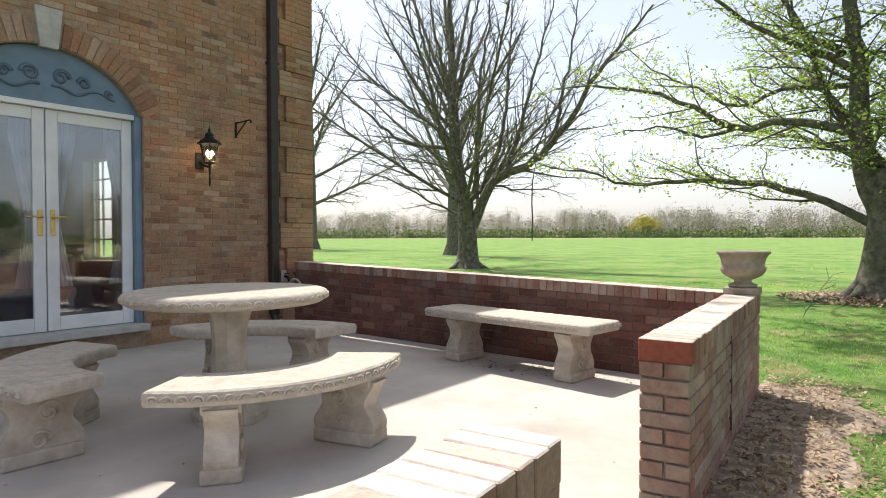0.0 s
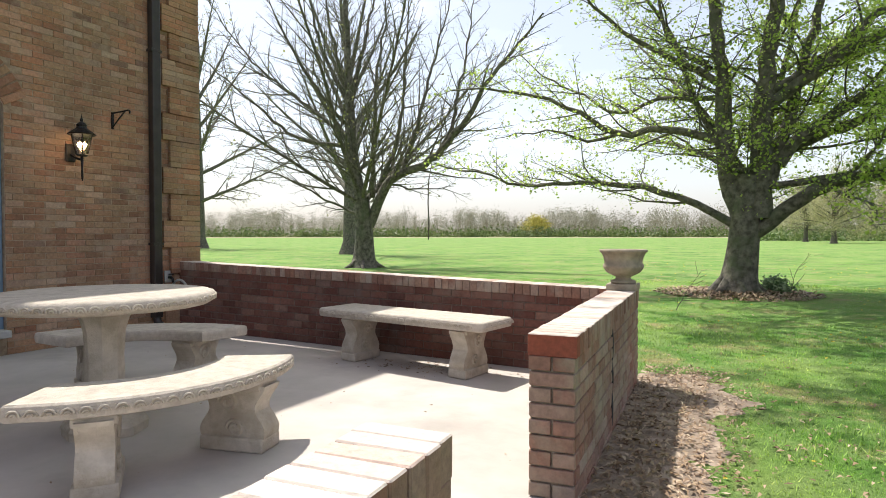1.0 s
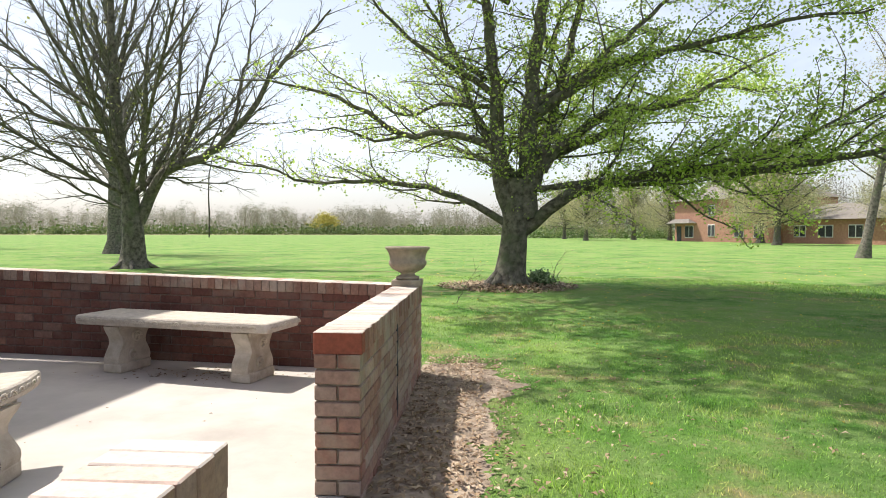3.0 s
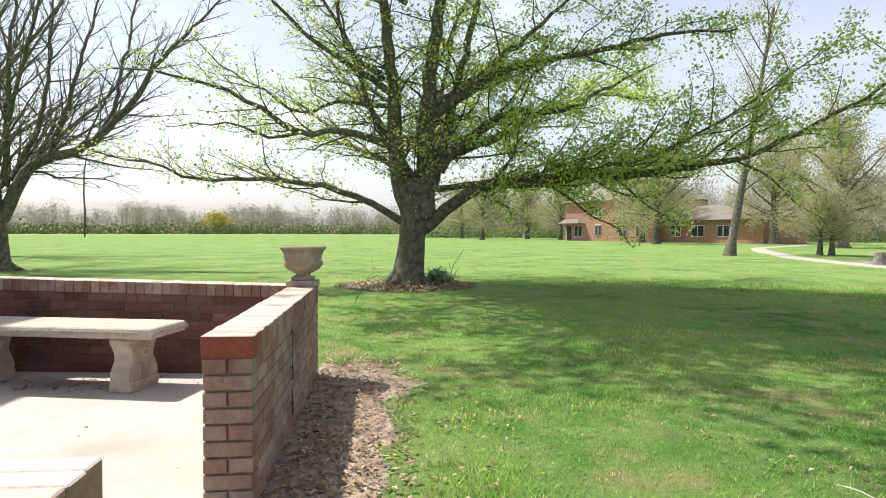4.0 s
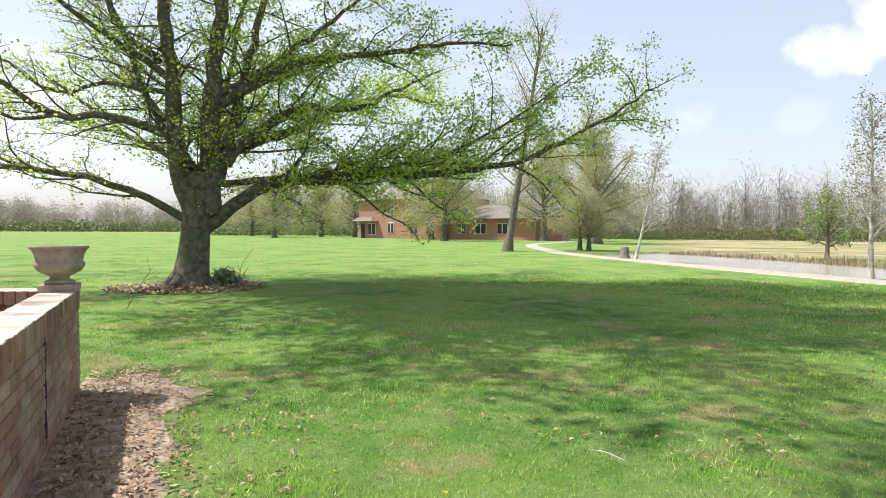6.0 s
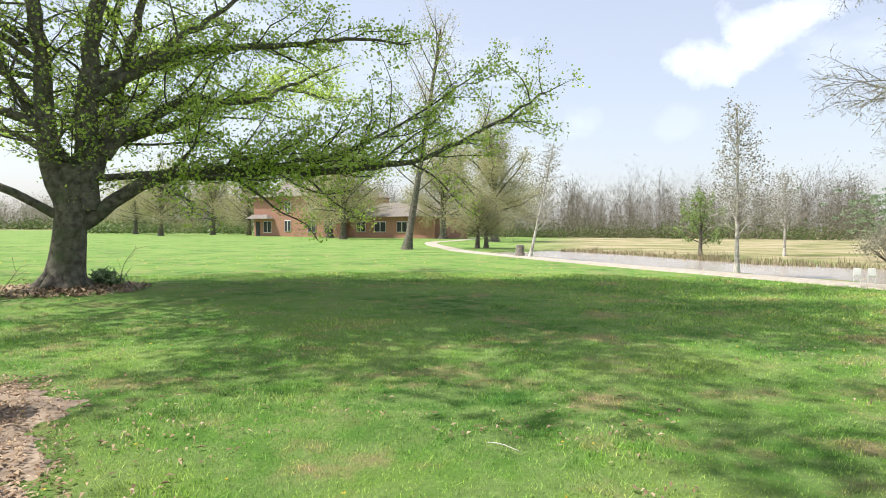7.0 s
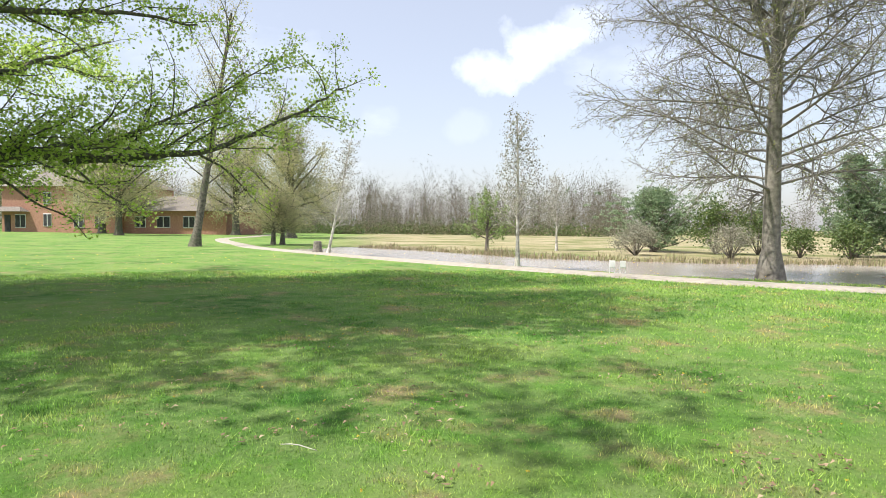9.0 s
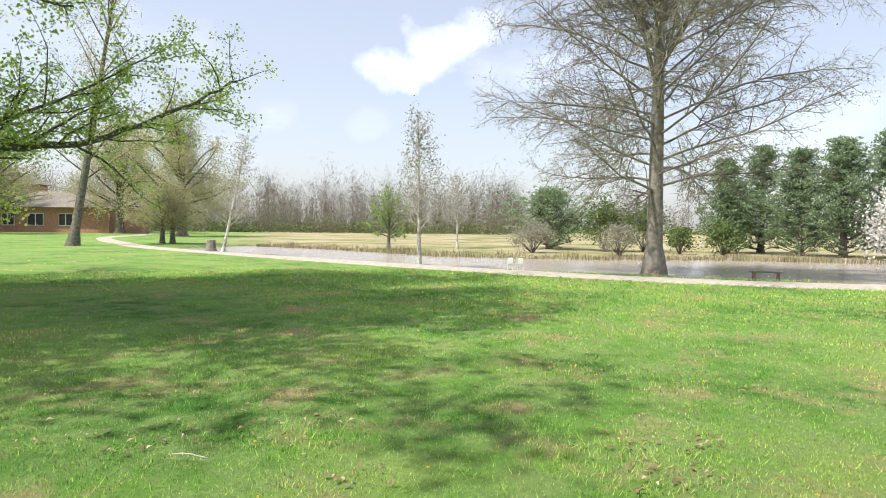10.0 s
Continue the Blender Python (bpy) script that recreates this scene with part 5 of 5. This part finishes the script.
# ---- far house ----
fa, fb = polar(-16.6, 95), polar(-32.4, 75)
ang = math.degrees(math.atan2(fb.y - fa.y, fb.x - fa.x))
far_len = (fb - fa).length
far_house = empty("far_house", Matrix.Translation(fa) @ pose(0, 0, 0, 0, 0, ang), "long pink-brick house with hipped shingle roof across the lawn", "house")
part("wall", boxed(0, 17, 0, 10, -.2, 5.6), m_far_brick, far_house)
part("wall", boxed(17, far_len, .8, 9, -.2, 2.7), m_far_brick, far_house)


def hip(x0, x1, y0, y1, z0, z1, inset):
    bm = bmesh.new()
    v = [bm.verts.new(p) for p in ((x0, y0, z0), (x1, y0, z0), (x1, y1, z0), (x0, y1, z0), (x0 + inset, (y0 + y1) / 2, z1), (x1 - inset, (y0 + y1) / 2, z1))]
    for q in ((0, 1, 5, 4), (2, 3, 4, 5), (1, 2, 5), (3, 0, 4), (3, 2, 1, 0)):
        bm.faces.new([v[i] for i in q])
    return bm


part("roof", hip(-.5, 17.5, -.5, 10.5, 5.6, 8.2, 4), m_roof, far_house)
part("roof", hip(16.5, far_len + .6, .1, 9.6, 2.7, 4.6, 3), m_roof, far_house)
for x, z, w, h in ((2.0, .5, 1.6, 1.7), (6.2, .7, 1.2, 1.6), (10.6, .6, 1.5, 1.7), (13.6, .6, 1.2, 1.7), (6.2, 3.4, 1.2, 1.5), (10.6, 3.4, 1.5, 1.5)):
    win = part("window", boxed(x, x + w, -.06, .04, z, z + h, bevel=.03, seg=1), m_white, far_house)
    for k in range(2):
        part("pane", boxed(x + .1 + k * w / 2, x + w / 2 - .06 + k * w / 2, -.10, -.062, z + .1, z + h - .1), m_plain_dark, win)
for x, w in ((18.5, 1.5), (21.5, 1.8), (25, 1.6)):
    win = part("window", boxed(x, x + w, .74, .84, .7, 2.1, bevel=.03, seg=1), m_white, far_house)
    for k in range(2):
        part("pane", boxed(x + .1 + k * w / 2, x + w / 2 - .06 + k * w / 2, .70, .738, .8, 2.0), m_plain_dark, win)
# porch and low wall pieces of the far house
part("door", boxed(.4, 1.3, -.05, .03, .0, 2.1, bevel=.02, seg=1), m_plain_dark, far_house)
part("awning", hip(-.3, 4.2, -1.4, .2, 2.5, 3.1, .8), m_roof, far_house)


# ---- ground cover ----
def scatter_mesh(name, mat, places, blade):
    """Many small triangles or leaves from arrays: blade(place) gives their corners."""
    tri = np.asarray([blade(*p) for p in places], dtype=np.float32)
    n, k = tri.shape[0], tri.shape[1]
    me = bpy.data.meshes.new(name)
    me.vertices.add(n * k)
    me.vertices.foreach_set("co", tri.reshape(-1))
    me.loops.add(n * k)
    me.loops.foreach_set("vertex_index", np.arange(n * k, dtype=np.int32))
    me.polygons.add(n)
    me.polygons.foreach_set("loop_start", np.arange(0, n * k, k, dtype=np.int32))
    me.materials.append(mat)
    me.update(calc_edges=True)
    return me


rg = random.Random(7)


def bare_ground(x, y):
    """How bare the soil is: along the wall's foot and round the great tree."""
    edge = .05 + .16 * noise.noise((0, y * 1.7, 2)) + .30 * max(0, 1 - abs(y - 4.8) / .55)
    near = 1 if -.6 < x < edge and -2 < y < 5.6 + .3 * noise.noise((x * 2, 0, 7)) else max(0, .75 - abs(x - edge) * 1.6) if -1 < y < 6 and x > -.5 else 0
    tx, ty = x - .51, y - 13.29
    ring = 1 if math.hypot(tx, ty) < 1.05 + .35 * noise.noise((tx * 1.3, ty * 1.3, 4)) else 0
    return max(near, ring)


spots = []
while len(spots) < 210000:
    r = 1.7 + 15 * rg.random() ** 1.5
    az = rg.uniform(-104, 16)
    x, y = -math.sin(radians(az)) * r, math.cos(radians(az)) * r
    if x < -.48 and y < 5.4:
        continue
    if rg.random() < bare_ground(x, y):
        continue
    tuft = .6 + .9 * max(0, noise.noise((x * 1.1, y * 1.1, 9))) + .5 * max(0, noise.noise((x * 4, y * 4, 1)))
    spots.append((x, y, (.024 + .0009 * r) * tuft * rg.uniform(.6, 1.5), rg.uniform(0, 6.283), rg.gauss(0, .75), .0016 + .00052 * r))


def blade(x, y, h, a, lean, w):
    c, s = math.cos(a) * w, math.sin(a) * w
    z = GROUND - .006
    return ((x - c, y - s, z), (x + c, y + s, z), (x - s / w * lean * h * 1.1, y + c / w * lean * h * 1.1, z + h))


tagged(new("grass", scatter_mesh("grass", m_blades, spots, blade)), "short uneven spring grass blades with dry tufts", "grass", kind="stuff")

# dry reeds and dead grass along the far shore
reeds = []
for (x0, y0), (x1, y1) in zip(POND_FAR, POND_FAR[1:]):
    for _ in range(round(math.hypot(x1 - x0, y1 - y0) * 170)):
        t, out = rg.random(), abs(rg.gauss(0, 1.1)) - .35
        x, y = x0 + (x1 - x0) * t + out, y0 + (y1 - y0) * t + out * .25
        if noise.noise((x * .5, y * .5, 4)) > -.15 + rg.uniform(-.2, .2):
            reeds.append((x, y, rg.uniform(.02, .24) * max(.15, .7 + 1.4 * noise.noise((x * .8, y * .8, 11))), rg.uniform(0, 6.283), rg.gauss(0, .4), rg.uniform(.012, .028)))
        else:
            reeds.append((x, y, rg.uniform(.0, .06), rg.uniform(0, 6.283), rg.gauss(0, .6), .025))
tagged(new("reeds", scatter_mesh("reeds", m_reed, [(x, y, h + .15, a, n_, w) for x, y, h, a, n_, w in reeds], lambda x, y, h, a, n_, w: tuple((p, q, r - .13) for p, q, r in blade(x, y, h, a, n_, w)))), "tan dry reeds and dead grass along the pond bank", "reeds", kind="stuff")

# bare soil strip beside the wall and mulch round the great tree, with dead leaves
def soil_patch(name, inside, x0, x1, y0, y1, step, mat, label):
    vs, fs, index = [], [], {}
    nx, ny = round((x1 - x0) / step), round((y1 - y0) / step)

    def corner(i, j):
        if (i, j) not in index:
            x, y = x0 + i * step, y0 + j * step
            lift = max(-.02, min(.02, (inside(x, y)) * .08))
            index[i, j] = len(vs)
            vs.append((x, y, GROUND + lift + .010 * noise.noise((x * 7, y * 7, 0)) + .006 * noise.noise((x * 23, y * 23, 0))))
        return index[i, j]

    for i in range(nx):
        for j in range(ny):
            if inside(x0 + (i + .5) * step, y0 + (j + .5) * step) > -.12:
                fs.append((corner(i, j), corner(i + 1, j), corner(i + 1, j + 1), corner(i, j + 1)))
    me = bpy.data.meshes.new(name)
    me.from_pydata(vs, [], fs)
    me.materials.append(mat)
    me.polygons.foreach_set("use_smooth", [True] * len(fs))
    return tagged(new(name, me), label, "soil", kind="structure")


def strip_inside(x, y):
    edge = .03 + .16 * noise.noise((0, y * 1.7, 2)) + .30 * max(0, 1 - abs(y - 4.8) / .55)
    return min(edge - x, 5.55 + .3 * noise.noise((x * 2, 0, 7)) - y) + .05 * noise.noise((x * 6, y * 6, 1))


soil_patch("soil_strip", strip_inside, -.52, .95, -2.5, 6.1, .04, m_dirt, "dry bare soil strewn with leaves along the wall")
soil_patch("mulch_ring", lambda x, y: 1.08 + .35 * noise.noise(((x - .51) * 1.3, (y - 13.29) * 1.3, 4)) - math.hypot(x - .51, (y - 13.29)), -1.2, 2.3, 11.6, 15, .06, m_mulch, "brown bark mulch heaped round the tree's foot")


def dead_leaf(x, y, z, size, a, tilt):
    c, s = math.cos(a) * size, math.sin(a) * size
    return ((x - c, y - s, z), (x + s * .45, y - c * .45, z + tilt), (x + c, y + s, z + tilt * .4), (x - s * .45, y + c * .45, z + tilt * 1.2))


leaves_at = []
while len(leaves_at) < 5200:
    x, y = rg.uniform(-.5, .6), rg.uniform(-1, 6.0)
    if strip_inside(x, y) > -.15 and rg.random() < (1 if x < .0 else .35):
        leaves_at.append((x, y, GROUND + .022 + rg.uniform(0, .012), rg.uniform(.008, .026), rg.uniform(0, 6.3), rg.uniform(0, .02)))
for _ in range(2600):
    a, r = rg.uniform(0, 6.3), rg.uniform(.3, 1.5) ** 1
    leaves_at.append((.51 + r * math.cos(a), 13.29 + r * math.sin(a), GROUND + .03 + max(0, .06 * (1.2 - r)), rg.uniform(.02, .07), rg.uniform(0, 6.3), rg.uniform(0, .05)))
for _ in range(9000):
    r, az = 1.8 + 15 * rg.random() ** 1.4, rg.uniform(-100, 14)
    x, y = -math.sin(radians(az)) * r, math.cos(radians(az)) * r
    if x > -.4 and noise.noise((x * .9, y * .9, 12)) + .5 * noise.noise((x * 3.1, y * 3.1, 8)) + .35 * math.exp(-max(x, 0) / 1.2) > .22:
        leaves_at.append((x, y, GROUND + .018, rg.uniform(.008, .026), rg.uniform(0, 6.3), rg.uniform(0, .02)))
tagged(new("leaf_litter", scatter_mesh("leaf_litter", m_litter, leaves_at, dead_leaf)), "curled brown dead leaves on soil, mulch and lawn", "leaves", kind="stuff")
crumbs = [(rg.uniform(-5, -.8), rg.uniform(1.2, 5.2), .002, rg.uniform(.004, .014), rg.uniform(0, 6.3), .004) for _ in range(70)]
crumbs += [(-2.2 + rg.gauss(0, .35), 4.75 + rg.gauss(0, .12), .002, rg.uniform(.006, .02), rg.uniform(0, 6.3), .006) for _ in range(160)]
tagged(new("patio_debris", scatter_mesh("patio_debris", m_litter, crumbs, dead_leaf)), "scattered dead leaves and crumbs on the concrete", "leaves", kind="stuff")

# dandelions
heads = Soup()
for _ in range(520):
    r, az = 2.4 + 24 * rg.random() ** .8, rg.uniform(-100, 6)
    p = polar(az, r, GROUND + .035 + rg.uniform(0, .02))
    if p.x < -.3 and p.y < 6:
        continue
    for k in range(7):
        heads.leaf(p, (.011 + .0007 * r) * rg.uniform(.6, 1), rg, .7)
tagged(new("dandelions", heads.mesh("dandelions", m_dandelion, False)), "tiny yellow dandelion heads in the lawn", "flowers", kind="stuff")

twig = empty("fallen_twig", Matrix.Translation((2.1, 2.5, GROUND + .03)), "pale dry fallen twig lying on the grass", "twig")
part("stick", pipe([(-.05, .09, .01), (-.02, .04, .014), (0, 0, .012), (.01, -.06, .008), (.03, -.10, .0)], [.002, .003, .003, .0025, .0015], 6), m_birch, twig, smooth=True)
shrub("ivy_clump", -5.1, 13.55, .34, .38, m_pine, 91, "low dark evergreen clump at the tree's foot", 900, .07, z=GROUND)
for az, d, h in ((2.5, 10.2, .75), (-6.2, 13.2, .9), (9.7, 8.5, .7)):
    root = empty("sapling", polar(az, d), "thin leafless weed sapling standing in the grass", "sapling", "thin saplings in the lawn")
    w_ = Soup()
    grow(w_, None, random.Random(int(d * 10)), Vector((0, 0, 0)), limb_dir(20, 70), h, .007, 2, 3, dict(BASE, gap=(.1, .1, .12), seg=(.1, .1, .1, .1)))
    part("stem", w_.mesh("stem", m_bark_far), None, root)

# a vine that hangs from the bare tree
vine = empty("hanging_vine", polar(24.4, 21.0, 0), "thin dark vine hanging straight down from the bare tree", "vine")
part("stem", pipe([(0, 0, .95), (.02, 0, 1.6), (-.01, 0, 2.2), (.01, 0, 2.9), (.1, .1, 3.6)], [.02, .028, .022, .02, .012], 6), m_bark, vine, smooth=True)

# ---- by the pond ----
for k, dx in enumerate((0, .26)):
    chair = empty("lawn_chair", pose(15.8 + dx * .35, 6.62 - dx, GROUND, 0, 0, -66) @ Matrix.Scale(.75, 4), "small white garden chair facing the pond", "chair", "white chairs by the path")
    part("backrest", boxed(-.10, .10, -.015, .015, .20, .44, bevel=.01), m_white, chair)
    part("seat", boxed(-.10, .10, .016, .2, .18, .20, bevel=.006), m_white, chair)
    for x in (-.09, .09):
        for y in (0, .18):
            part("leg", boxed(x - .009, x + .009, y - .009, y + .009, 0, .18), m_white, chair)
seat_ = empty("pond_bench", pose(17.1, .45, -.12, 0, 0, -90) @ Matrix.Scale(.78, 4), "low dark plank bench at the water's edge", "bench")
part("plank", boxed(-.48, .48, -.13, .13, .26, .30, bevel=.008), m_bench_dark, seat_)
for x in (-.34, .34):
    part("leg", boxed(x - .05, x + .05, -.11, .11, 0, .259, bevel=.008), m_bench_dark, seat_)
stump = empty("stump", polar(-40.6, 27.2), "weathered grey stump beside the leaning birch", "stump")
part("wood", lathe([(.26, -.05), (.20, .15), (.16, .5), (.001, .52)], 10), m_bark_grey, stump)
